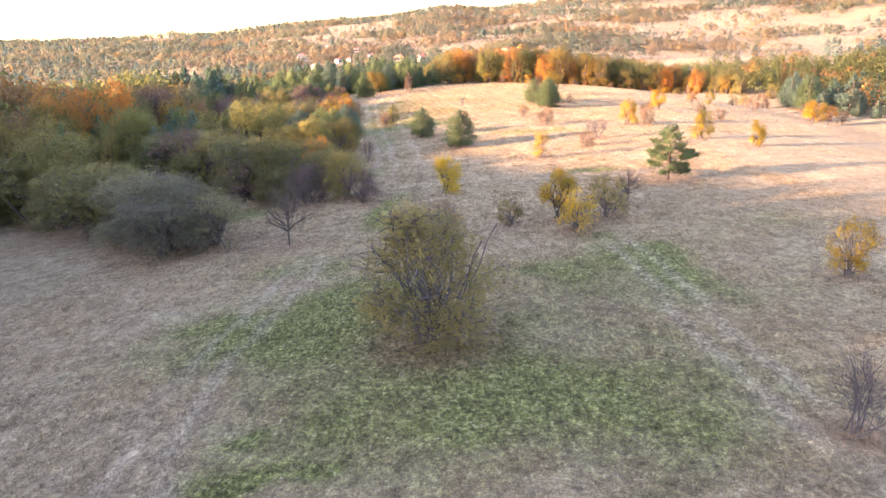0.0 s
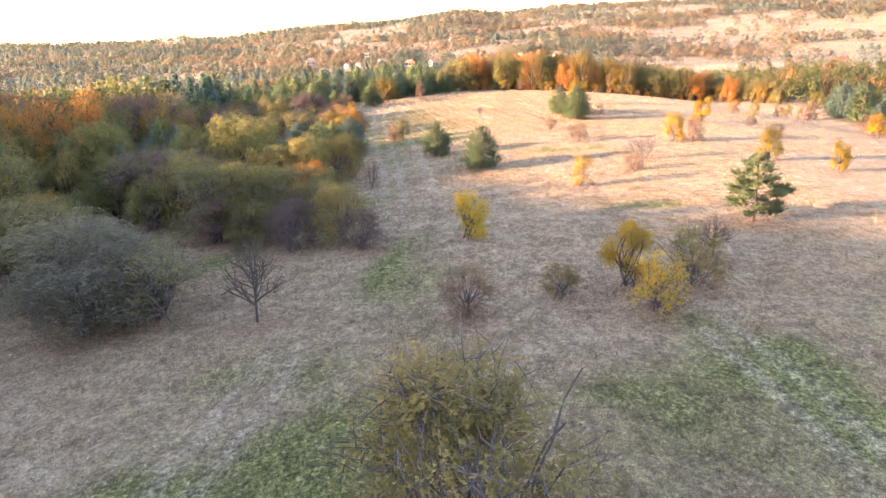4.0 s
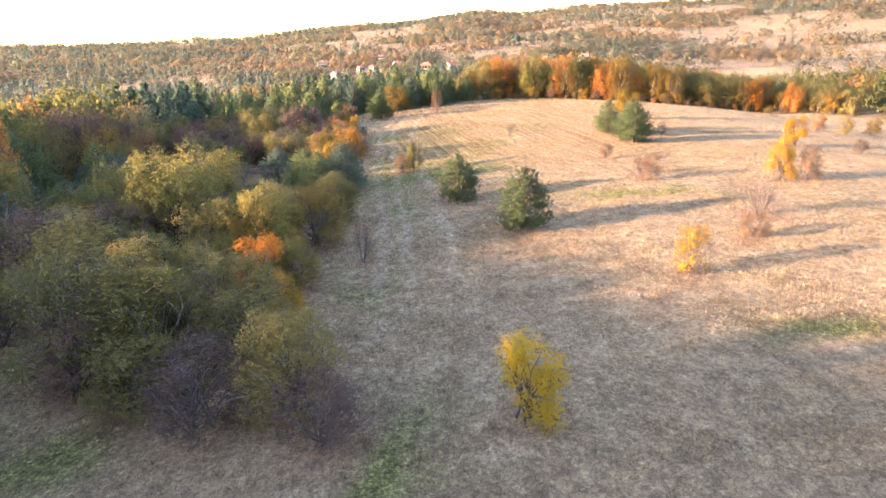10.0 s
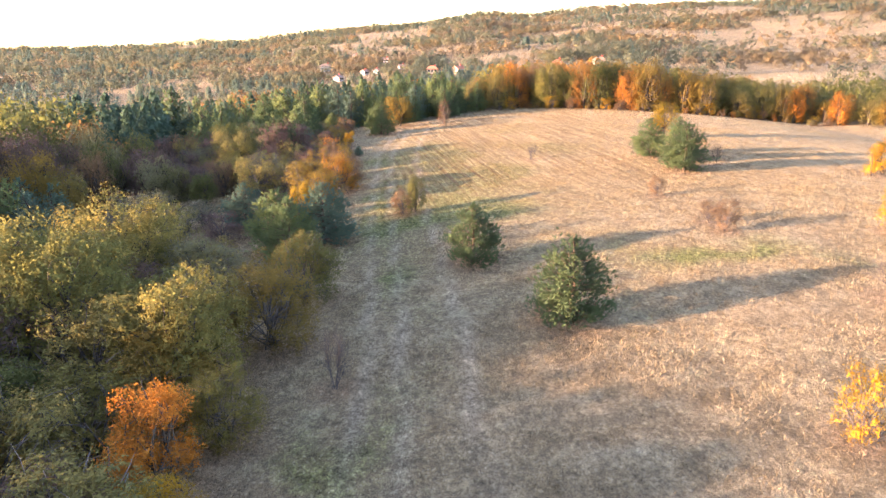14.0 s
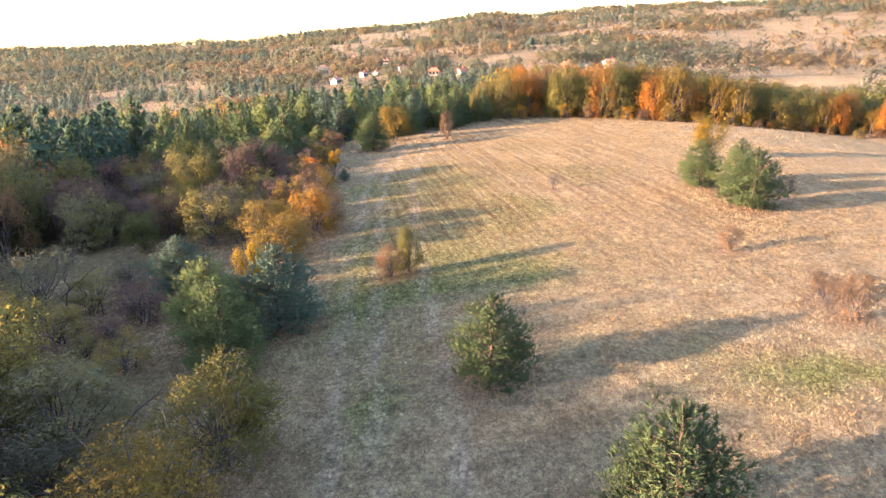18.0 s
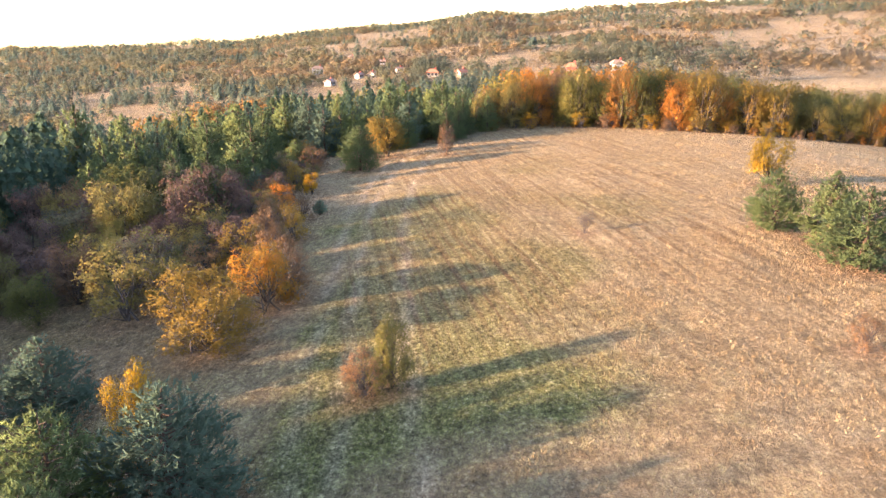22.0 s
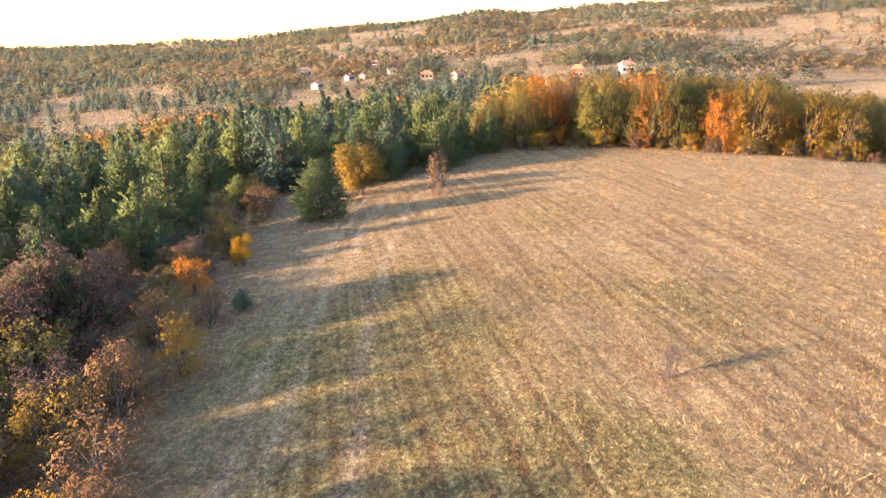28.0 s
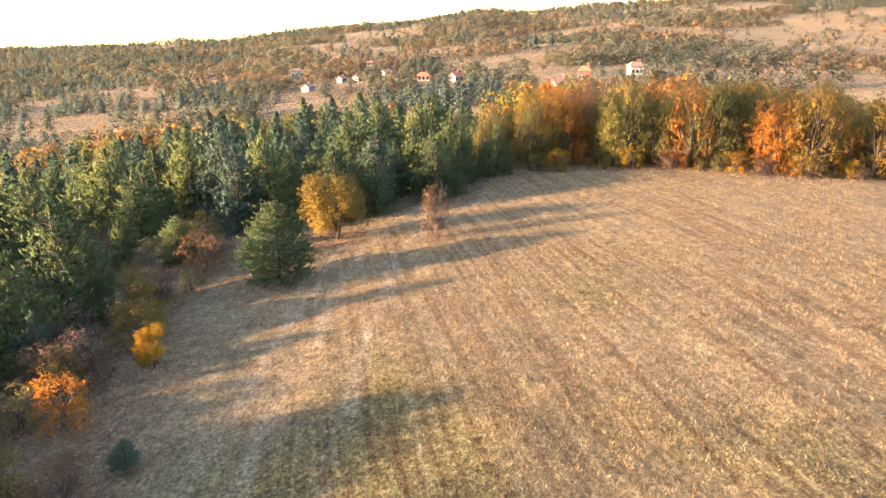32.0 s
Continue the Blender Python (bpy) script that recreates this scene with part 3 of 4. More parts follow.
plant(PINES[1], 6.4, 89.2, 4.7, 4.1, "young_pine", "bushy young green pine with sunlit flank", "pine", "needle")
plant(SPARSE[1], 14.9, 77.0, 3.2, 2.1, "yellow_sapling", "small thin yellow tree on the meadow", "tree", "yellow")
plant(TWIGGY[1], 25.2, 90.3, 2.8, 3.7, "twiggy_shrub", "broad leafless brown shrub on sunlit grass", "shrub")
plant(SPARSE[0], 21.9, 84.0, 1.9, 2.1, "orange_bush", "small rusty orange bush beside a leafless shrub", "bush", "russet")
plant(SAPLINGS[0], 33.4, 104.0, 3.8, 2.6, "orange_sapling", "small yellow-orange autumn tree on sunlit grass", "tree", "yellow")
plant(SPARSE[1], 35.9, 103.7, 3.5, 2.5, "brown_bush", "thin brown bush beside an orange sapling", "bush", "russet")
plant(SAPLINGS[1], 46.4, 127.0, 4.0, 3.2, "yellow_sapling", "pale yellow autumn tree on the rise", "tree", "yellow")
plant(SPARSE[2], 21.0, 105.0, 2.6, 2.0, "brown_bush", "thin brown bush with a long shadow", "bush", "russet")
plant(SPARSE[0], 19.4, 117.5, 2.0, 1.6, "brown_bush", "small thin brown bush on stubble", "bush", "russet")
plant(SPARSE[1], 52.9, 123.0, 1.8, 1.9, "brown_bush", "small brown bush on the rise", "bush", "russet")
plant(PINES[2], 24.8, 138.7, 4.6, 4.0, "young_pine", "bushy green pine in a group on the field", "pine", "needle", "pines on the rise")
plant(PINES[1], 25.9, 129.2, 5.1, 4.6, "young_pine", "broad green pine in a group on the field", "pine", "needle", "pines on the rise")
plant(PINES[0], 26.9, 135.0, 5.0, 4.2, "young_pine", "green pine between two others on the field", "pine", "needle", "pines on the rise")
plant(SAPLINGS[2], 31.6, 155.0, 5.2, 3.9, "yellow_sapling", "golden larch-like sapling behind the pines", "tree", "yellow")
plant(BARES[0], 30.7, 132.5, 2.5, 1.5, "bare_tree", "small leafless sapling beside the pines", "tree")
plant(SAPLINGS[1], 43.2, 82.8, 3.1, 2.2, "orange_sapling", "small round orange tree on sunlit grass", "tree", "yellow")
plant(SAPLINGS[0], 38.6, 88.7, 3.8, 2.7, "yellow_sapling", "thin yellow sapling on sunlit grass", "tree", "yellow")
plant(SPARSE[2], 51.2, 111.5, 1.9, 2.1, "brown_bush", "small brown bush on the meadow", "bush", "russet")
plant(SAPLINGS[2], 74.0, 122.7, 4.1, 3.8, "yellow_sapling", "yellow sapling far out on the meadow", "tree", "yellow")
plant(SPARSE[0], 79.0, 132.0, 3.5, 5.5, "brown_bush", "broad brown bush at the meadow's end", "bush", "russet")
plant(SPARSE[1], 20.6, 107.5, 1.9, 1.9, "brown_bush", "small rusty bush on stubble", "bush", "russet")
plant(TWIGGY[0], 10.4, 139.2, 1.9, 1.4, "twiggy_shrub", "thin dry shrub casting a long shadow", "shrub")
plant(SAPLINGS[0], -3.0, 115.9, 3.4, 1.9, "yellow_sapling", "thin yellow-green sapling on the field edge", "tree", "willow")
plant(SPARSE[2], -4.2, 115.4, 2.3, 2.0, "brown_bush", "brown leafless bush beside a sapling", "bush", "russet")

# ---- thickets along the meadow's edge ----
plant(SPARSE[1], -15.0, 50.5, 4.4, 6.0, "blackthorn_bush", "grey leafless blackthorn at the thicket's end", "bush", "sloe")
plant(BUSHES[0], -18.4, 49.5, 5.6, 8.0, "blackthorn_bush", "large dark grey twiggy thicket with few leaves", "bush", "sloe")
plant(BUSHES[1], -22.5, 55.0, 5.8, 8.5, "blackthorn_bush", "dark olive thicket bush", "bush", "sloe")
plant(BUSHES[2], -29.2, 61.5, 6.2, 9.5, "hawthorn_bush", "dense olive thicket bush", "bush", "olive")
plant(BUSHES[0], -38.5, 70.0, 6.6, 10.0, "hawthorn_bush", "dense dark olive bush at the wood", "bush", "olive")
plant(SPARSE[2], -4.6, 60.6, 3.1, 3.5, "maroon_bush", "dark maroon leafless bush at the thicket's foot", "bush", "maroon")
plant(BUSHES[0], -6.2, 63.2, 4.7, 4.4, "hazel_bush", "green-olive bush at the thicket's end", "bush", "olive")
plant(SPARSE[1], -10.0, 62.6, 3.8, 4.4, "maroon_bush", "purplish brown bush in the thicket", "bush", "maroon")
plant(BUSHES[2], -13.4, 67.0, 6.0, 6.4, "hazel_bush", "broad olive-yellow bush in the thicket", "bush", "willow")
plant(BUSHES[1], -17.5, 68.5, 6.6, 6.2, "hazel_bush", "tall olive bush in the thicket", "bush", "olive")
plant(BUSHES[0], -10.0, 69.5, 5.0, 5.5, "hazel_bush", "dark olive bush in the thicket", "bush", "olive")
plant(SAPLINGS[1], -10.6, 76.0, 4.6, 3.4, "orange_tree", "rusty orange tree in the thicket", "tree", "orange")
plant(BUSHES[1], -8.7, 72.0, 3.4, 3.0, "yellow_bush", "golden yellow bush in the thicket", "bush", "yellow")
plant(BUSHES[2], -9.3, 79.4, 3.2, 3.2, "hazel_bush", "yellow-green bush at the meadow's edge", "bush", "willow")
plant(BUSHES[0], -16.0, 75.0, 5.2, 6.0, "hazel_bush", "olive bush deep in the thicket", "bush", "olive")
plant(OAKS[0], -12.4, 84.2, 6.0, 6.0, "oak_tree", "round olive-gold oak at the meadow's edge", "tree", "oak")
plant(BUSHES[1], -9.6, 88.4, 5.0, 5.0, "hornbeam_bush", "rounded golden brown bush", "bush", "gold")
plant(BUSHES[2], -9.2, 94.6, 4.4, 4.8, "willow_bush", "yellow-green willow bush at the field edge", "bush", "willow")
plant(OAKS[1], -19.3, 86.7, 8.4, 7.4, "oak_tree", "tall broad olive-green oak at the wood", "tree", "oak")
plant(OAKS[2], -21.0, 96.3, 7.5, 7.4, "oak_tree", "round yellowing oak at the wood's edge", "tree", "oak")
plant(OAKS[0], -26.0, 92.0, 7.2, 7.0, "oak_tree", "dark green oak in the wood's edge", "tree", "oak")
plant(SPARSE[1], -15.1, 92.9, 3.4, 3.6, "grey_bush", "grey-green leafless bush between oaks", "bush", "sloe")
plant(TWIGGY[1], -5.4, 83.2, 3.2, 1.6, "twiggy_shrub", "thin dark shrub at the field edge", "shrub")
plant(TALLTREES[0], -48.2, 96.0, 13.6, 10.5, "beech_tree", "large orange and russet beech at the wood's edge", "tree", "orange", sink=0.8)
plant(TALLTREES[1], -51.0, 90.5, 11.6, 9.0, "beech_tree", "rusty red-brown beech at the wood's edge", "tree", "russet", sink=0.8)
plant(TALLTREES[2], -43.0, 100.5, 13.2, 8.0, "beech_tree", "tall orange beech behind a green oak", "tree", "orange", sink=0.8)
plant(OAKS[1], -37.6, 92.5, 9.6, 8.6, "oak_tree", "broad dark olive-green oak before an orange beech", "tree", "oak", sink=0.4)
plant(OAKS[2], -38.2, 73.0, 9.4, 7.6, "oak_tree", "tall pale-topped green oak over the blackthorn", "tree", "olive", sink=0.4)
plant(BUSHES[1], -42.5, 76.5, 6.0, 8.0, "hawthorn_bush", "olive-green hawthorn at the end of the thicket", "bush", "olive")
plant(LIGHTER[2], -31.0, 69.5, 5.4, 5.4, "hawthorn_bush", "golden brown bush behind the blackthorn", "bush", "gold")
plant(LIGHTER[0], -25.8, 61.0, 6.0, 7.0, "hawthorn_bush", "yellow-green topped bush in the blackthorn thicket", "bush", "haw")
plant(LIGHTER[1], -33.5, 64.5, 5.2, 6.4, "hawthorn_bush", "olive bush along the thicket's front", "bush", "haw")
plant(SAPLINGS[2], -30.9, 72.6, 4.8, 3.0, "small_oak", "small olive tree with a bare leaning trunk in the clearing", "tree", "oak")
plant(SPARSE[2], -31.4, 87.0, 5.4, 4.2, "russet_bush", "purplish brown leafless tree", "bush", "maroon")
plant(OAKS[1], -30.0, 80.0, 6.4, 6.4, "oak_tree", "olive oak over the clearing", "tree", "oak")
plant(PINES[0], -11.6, 102.8, 5.0, 4.0, "young_pine", "pale green young pine at the field edge", "pine", "needle")
plant(PINES[1], -10.1, 108.2, 4.8, 4.8, "young_pine", "dark green young pine at the field edge", "pine", "bluegreen")
plant(PINES[2], -13.6, 107.0, 4.8, 4.4, "young_pine", "dark young pine behind two others", "pine", "needle")
plant(SAPLINGS[2], -12.2, 110.4, 4.8, 1.8, "yellow_sapling", "orange-yellow sapling among pines", "tree", "yellow")
plant(PINES[0], -18.4, 115.1, 4.1, 4.0, "young_pine", "green young pine by the clearing", "pine", "bluegreen")
plant(OAKS[2], -26.5, 127.7, 3.4, 2.9, "small_oak", "small round olive tree in the clearing", "tree", "oak")
plant(SPARSE[0], -23.3, 118.0, 2.4, 3.3, "olive_bush", "thin olive bush in the clearing", "bush", "sloe")
plant(SPARSE[1], -27.0, 113.0, 5.0, 6.2, "blackthorn_bush", "dark grey leafless thicket bush", "bush", "sloe")
plant(BUSHES[0], -13.4, 121.6, 4.4, 5.6, "hornbeam_bush", "rounded golden brown bush at the field edge", "bush", "gold")
plant(SAPLINGS[0], -11.6, 126.8, 4.4, 3.8, "cherry_tree", "scarlet and orange cherry tree", "tree", "scarlet")
plant(SPARSE[2], -10.6, 128.6, 3.4, 3.4, "russet_bush", "rusty thin bush beside a red tree", "bush", "russet")
plant(SPARSE[0], -17.8, 127.5, 3.8, 4.2, "olive_bush", "yellow-olive bush behind a golden one", "bush", "willow")
plant(SPARSE[1], -20.5, 131.0, 4.4, 4.2, "grey_bush", "grey leafless bush at the wood's edge", "bush", "sloe")
for x, y, h, w, leaf in ((-12.3, 132.4, 3.6, 3.4, "russet"), (-15.2, 134.6, 4.0, 3.6, "gold"), (-14.3, 138.2, 3.9, 3.2, "russet"), (-17.0, 138.0, 3.6, 3.4, "maroon"),
                         (-13.2, 142.8, 3.1, 3.0, "gold"), (-15.8, 146.0, 3.4, 3.2, "russet"), (-13.9, 149.0, 2.4, 2.6, "russet"), (-16.9, 154.6, 2.6, 2.6, "orange"),
                         (-18.3, 158.5, 3.0, 3.2, "maroon"), (-17.2, 163.5, 2.8, 3.4, "gold"), (-19.0, 168.0, 3.0, 3.2, "gold")):
    plant(pick(SCRUB), x, y, h, w, "russet_bush", "thin brown autumn bush in the field-edge hedge", "bush", leaf, "hedge bushes")
plant(SAPLINGS[1], -15.0, 160.1, 2.5, 1.8, "yellow_sapling", "small yellow sapling at the field edge", "tree", "yellow")
plant(PINES[2], -12.5, 151.1, 1.3, 1.3, "pine_seedling", "tiny dark green pine at the field edge", "pine", "bluegreen")
plant(PINES[1], -11.3, 173.0, 5.6, 4.8, "young_pine", "bushy green pine before the wood", "pine", "needle")
plant(SPARSE[0], -0.4, 181.0, 4.5, 2.4, "russet_bush", "slender rusty leafless tree before the wood", "tree", "russet")
plant(OAKS[0], -8.7, 182.8, 5.6, 5.4, "golden_tree", "round golden brown tree before the pinewood", "tree", "gold")
plant(PINES[0], -20.7, 179.6, 3.8, 3.4, "young_pine", "yellow-green young pine in the corner of the field", "pine", "needle")
plant(TALLPINES[0], -22.4, 147.2, 6.4, 5.6, "pine_tree", "dark green pine at the wood's edge", "pine", "needle")
plant(TALLPINES[1], -23.4, 162.0, 6.6, 5.0, "pine_tree", "green pine at the wood's edge", "pine", "needle")


trng = np.random.default_rng(17)
for k in range(34):
    y = 64 + 36 * (k + 0.5) / 34
    x = -11.5 - 2.4 * (k * 5 % 8) - trng.uniform(0, 2)
    if x < -29 or (x > -14 and y > 88) or (x < -20 and y < 74):
        continue
    h = trng.uniform(3.2, 5.6) + (x < -20) * 1.2
    leaf, word = (("olive", "olive-green"), ("willow", "yellow-green"), ("maroon", "purplish brown"), ("oak", "yellowing green"), ("gold", "golden brown"), ("sloe", "dark grey-green"))[k % 6]
    plant((LIGHTER if leaf != "maroon" else SPARSE)[k % 3], x, y, h, h * trng.uniform(0.95, 1.2), "thicket_bush", word + " autumn bush in the thicket beside the meadow", "bush", leaf, "thicket bushes")
for k in range(14):
    x, y = 60 + 30 * trng.uniform(0, 1), 104 + 62 * (k + trng.uniform(0, 1)) / 14
    h = trng.uniform(1.8, 4.0)
    leaf, word = (("russet", "brown"), ("yellow", "yellow"), ("orange", "orange"), ("gold", "golden brown"))[k % 4]
    plant(SCRUB[k % 3], x, y, h, h * 0.9, "meadow_bush", word + " thin autumn bush at the meadow's far side", "bush", leaf, "bushes of the far side")
for k in range(18):
    x, y = -17 - 16 * trng.uniform(0, 1), 99 + 15 * (k + trng.uniform(0, 1)) / 18
    h = trng.uniform(1.4, 3.2)
    leaf, word = (("sloe", "dark grey"), ("maroon", "purplish brown"), ("olive", "dull olive"))[k % 3]
    plant(SCRUB[k % 3], x, y, h, h * 1.2, "clearing_bush", word + " thin bush at the clearing's edge", "bush", leaf, "bushes round the clearing")
for k in range(46):
    x, y = -19 - 17 * trng.uniform(0, 1), 125 + 27 * (k + trng.uniform(0, 1)) / 46
    if x < -22 and y < 131:
        continue
    h = trng.uniform(2.2, 4.6)
    leaf, word = (("maroon", "purplish brown"), ("sloe", "dark grey"), ("russet", "rusty brown"), ("olive", "dull olive"), ("maroon", "purplish brown"), ("oak", "yellowing"))[k % 6]
    plant(SCRUB[k % 3], x, y, h, h * 1.15, "thicket_bush", word + " thin bush in the thicket before the pines", "bush", leaf, "thicket before the pines")
for k in range(30):
    y = 132 + 52 * (k + trng.uniform(0, 1)) / 30
    x = np.interp(y, [130, 140, 165, 186], [-20, -16.5, -18.5, -20]) + trng.uniform(-3.5, 2.0)
    h = trng.uniform(1.4, 3.2)
    leaf, word = (("russet", "brown"), ("sloe", "grey"), ("maroon", "purplish"), ("olive", "olive"), ("gold", "golden"))[k % 5]
    plant(SCRUB[k % 3], float(x), y, h, h * 1.2, "undergrowth_bush", word + " leafless undergrowth bush before the pines", "bush", leaf, "undergrowth bushes")


for k in range(34):
    x = 8 + 76 * (k + trng.uniform(0, 1)) / 34
    y = float(np.interp(x, [4, 9, 24, 37, 51, 72, 84], [197, 212.5, 212, 208, 204, 208, 205])) + trng.uniform(-1.5, 1.5)
    h = trng.uniform(1.3, 3.0)
    leaf, word = (("gold", "golden brown"), ("olive", "olive"), ("yellow", "yellow"), ("russet", "brown"), ("orange", "orange"))[k % 5]
    plant(SCRUB[k % 3], x, y, h, h * 1.15, "wood_edge_bush", word + " autumn bush at the foot of the wood", "bush", leaf, "bushes before the back wood")


# ---- the woods ----
def in_woods(x, y):
    """How surely a place lies in the woods round the field."""
    edge = np.interp(y, [60, 75, 95, 112, 126, 133, 140, 165, 178, 186], [-34, -33, -29, -33, -31, -22, -18.5, -20.5, -23, -24])
    left = (x < edge - 1.0) & (y > 66) & (y < 186) & (x > -150)
    line = np.interp(x, [-60, -24, -6, 4, 9, 17, 24, 31, 37, 43, 51, 60, 72, 84, 92, 120, 160], [186, 187, 190, 199, 214, 215, 214, 212, 210, 208, 206, 207, 210, 208, 202, 190, 168])
    back = (y > line) & (y < line + np.interp(x, [-60, 0, 20, 80, 130], [75, 75, 40, 38, 60])) & (x > -150) & (x < 170)
    clearing = (np.hypot((x + 27) / 9, (y - 122) / 9) < 1) | (np.hypot((x + 32) / 12, (y - 70) / 9) < 0.8)
    right = (x > 92 + 5 * np.sin(y / 9)) & (y > 122) & (y < 235) & (x < 175)
    return (left | back | right) & ~clearing


def scatter(rng, x0, x1, y0, y1, gap):
    """Uneven places about gap apart."""
    gx, gy = np.meshgrid(np.arange(x0, x1, gap), np.arange(y0, y1, gap))
    return gx.ravel() + rng.uniform(-0.45, 0.45, gx.size) * gap, gy.ravel() + rng.uniform(-0.45, 0.45, gx.size) * gap


wrng = np.random.default_rng(5)
wx, wy = scatter(wrng, -150, 170, 60, 270, 4.0)
keep = in_woods(wx, wy) & (wrng.uniform(0, 1, len(wx)) > 0.14)
wx, wy = wx[keep], wy[keep]
field_x, field_y = scatter(np.random.default_rng(2), -30, 86, 84, 222, 3.0)
open_land = ~in_woods(field_x, field_y)
field_x, field_y = field_x[open_land], field_y[open_land]
depth_in = np.array([np.min(np.hypot(field_x - a, field_y - b)) for a, b in zip(wx, wy)]) + 6.0 * (wx > 80) + 4.0 * (wx < -60)
near_order = np.argsort(depth_in)
near_order = near_order[depth_in[near_order] < 78]
wx, wy = wx[near_order], wy[near_order]
# pines fill the middle and the back of the left-hand wood, broadleaves the rest
pineness = smooth(-0.12, 0.12, fbm(wx / 28, wy / 28, 40) - 0.5 - 0.06 + 0.26 * smooth(130, 140, wy) * smooth(12, 4, wx) - 0.12 * smooth(-45, -80, wx) - 0.36 * smooth(158, 148, wy) * smooth(118, 124, wy) * smooth(-10, -18, wx) - 0.7 * smooth(46, 66, depth_in[near_order]) - 0.9 * smooth(8, 14, wx) + 1.0 * smooth(80, 90, wx) * smooth(200, 170, wy))
is_pine = wrng.uniform(0, 1, len(wx)) < pineness
hue = fbm(wx / 16, wy / 16, 60) - 0.07 * smooth(8, 0, wx) + wrng.normal(0, 0.12, len(wx)) + 0.12 * smooth(8, 14, wx) * smooth(75, 60, wx) - 0.12 * smooth(75, 85, wx) + 0.12 * smooth(46, 66, depth_in[near_order]) + 0.05 * smooth(165, 150, wy)
# unseen trees far to the left are made taller to throw shade
high = np.where(is_pine, wrng.uniform(3.2, 8.2, len(wx)), wrng.uniform(3.4, 7.4, len(wx))) + 4.0 * smooth(8, 14, wx) * smooth(60, 50, wx) + 2.0 * smooth(50, 60, wx) * smooth(90, 80, wx) + 2.5 * smooth(225, 240, wy) * smooth(5, -5, wx) + 0.8 * smooth(180, 200, wy) + 4.4 * smooth(-34, -52, wx) * smooth(200, 150, wy) + 1.5 * smooth(-33, -45, wx) * smooth(120, 95, wy) + 8.0 * smooth(-58, -72, wx) * smooth(135, 110, wy) + 2.0 * smooth(-50, -60, wx) * smooth(92, 80, wy) + 2.0 * smooth(-38, -50, wx) * smooth(108, 125, wy) * smooth(186, 176, wy)
SINGLE = 320
for i in range(min(SINGLE, len(wx))):
    x, y, h = float(wx[i]), float(wy[i]), float(high[i])
    if is_pine[i]:
        plant(pick(TALLPINES), x, y, h, h * 0.7, "pine_tree", "dark green pine in the wood", "pine", "bluegreen" if hue[i] > 0.5 else "needle", "pines of the wood")
    else:
        brown = 122 < y < 160 and x < -16
        leaf = ("olive", "maroon", "sloe", "russet", "oak", "maroon")[i % 6] if brown else "olive" if hue[i] < 0.38 else "oak" if hue[i] < 0.5 else "gold" if hue[i] < 0.6 else "orange" if hue[i] < 0.72 else "russet"
        word = {"olive": "olive-green", "oak": "yellowing green", "gold": "golden brown", "orange": "orange", "russet": "russet", "maroon": "purplish brown", "sloe": "greyish"}[leaf]
        plant(pick(TALLTREES if h > 7.2 else WOODTREES), x, y, h, h * (0.62 if h > 7.2 else 0.8), "wood_tree", word + " autumn tree in the wood", "tree", leaf, "trees of the wood", sink=0.07 * h)


def stand(name, label, mat, shapes, x, y, h, w, rng):
    """Many trees joined into one stretch of woodland."""
    vs, fs, tints, faces, off = [], [], [], [], 0
    z = ground_z(x, y)
    shade = 0.75 * (fbm(x / 50, y / 30, 90) * 1.8 - 0.5)
    for i in range(len(x)):
        v, f, n = shapes[int(rng.integers(len(shapes)))]
        a = rng.uniform(0, 6.28)
        faces.append(np.stack([n[:, 0] * np.cos(a) - n[:, 1] * np.sin(a), n[:, 0] * np.sin(a) + n[:, 1] * np.cos(a), n[:, 2]], 1))
        c, s = np.cos(a) * w[i], np.sin(a) * w[i]
        vs.append(np.stack([v[:, 0] * c - v[:, 1] * s + x[i], v[:, 0] * s + v[:, 1] * c + y[i], v[:, 2] * h[i] + z[i]], 1))
        fs.append(f + off)
        off += len(v)
        tints.append(np.full(len(v), np.clip(shade[i] + 0.45 * rng.uniform(0, 1), 0, 1)))
    me = mesh_of(name, np.concatenate(vs), np.concatenate(fs), mat, {"tint": np.concatenate(tints)}, 3, np.concatenate(faces))
    me.polygons.foreach_set("use_smooth", np.ones(len(me.polygons), bool))
    return tagged(new(name, me), label, "woods", "", "stuff")


def blob(seed, count, size, cone=False, low=0.05, loose=0.5):
    """Foliage of a far tree: loose blades over a one-metre crown."""
    rng = np.random.default_rng(seed)
    d = unit(rng.normal(0, 1, (count, 3)) + [0, 0, 0.35])
    if cone:
        t = rng.uniform(0, 1, count) ** 1.35
        tier = 0.8 + 0.2 * np.cos(t * 40 + rng.uniform(0, 6))
        reach = (1 - t) ** 0.65 * 0.43 * tier * rng.uniform(0.55, 1.1, count) ** 0.5
        p = np.stack([d[:, 0] * reach, d[:, 1] * reach, low + t * 0.93], 1)
        d = unit(d * [1, 1, 0.3] + [0, 0, 0.5])
    else:
        c, r = crown_lobes(rng, 13, low)
        k = rng.integers(0, 13, count)
        p = c[k] + d * (r[k] * rng.uniform(0.5, 1.25, count))[:, None]
        p[:, :2] *= 1.12
    v, f = cards(rng, p, d, rng.uniform(0.6, 1.3, count) * size, 1.4, loose)
    face = unit(d * 0.5 + unit(p - [0, 0, 0.25]) * 0.4 + [0, 0, 0.55] + rng.normal(0, 0.15, p.shape))
    return v, f, np.repeat(face, 3, 0)


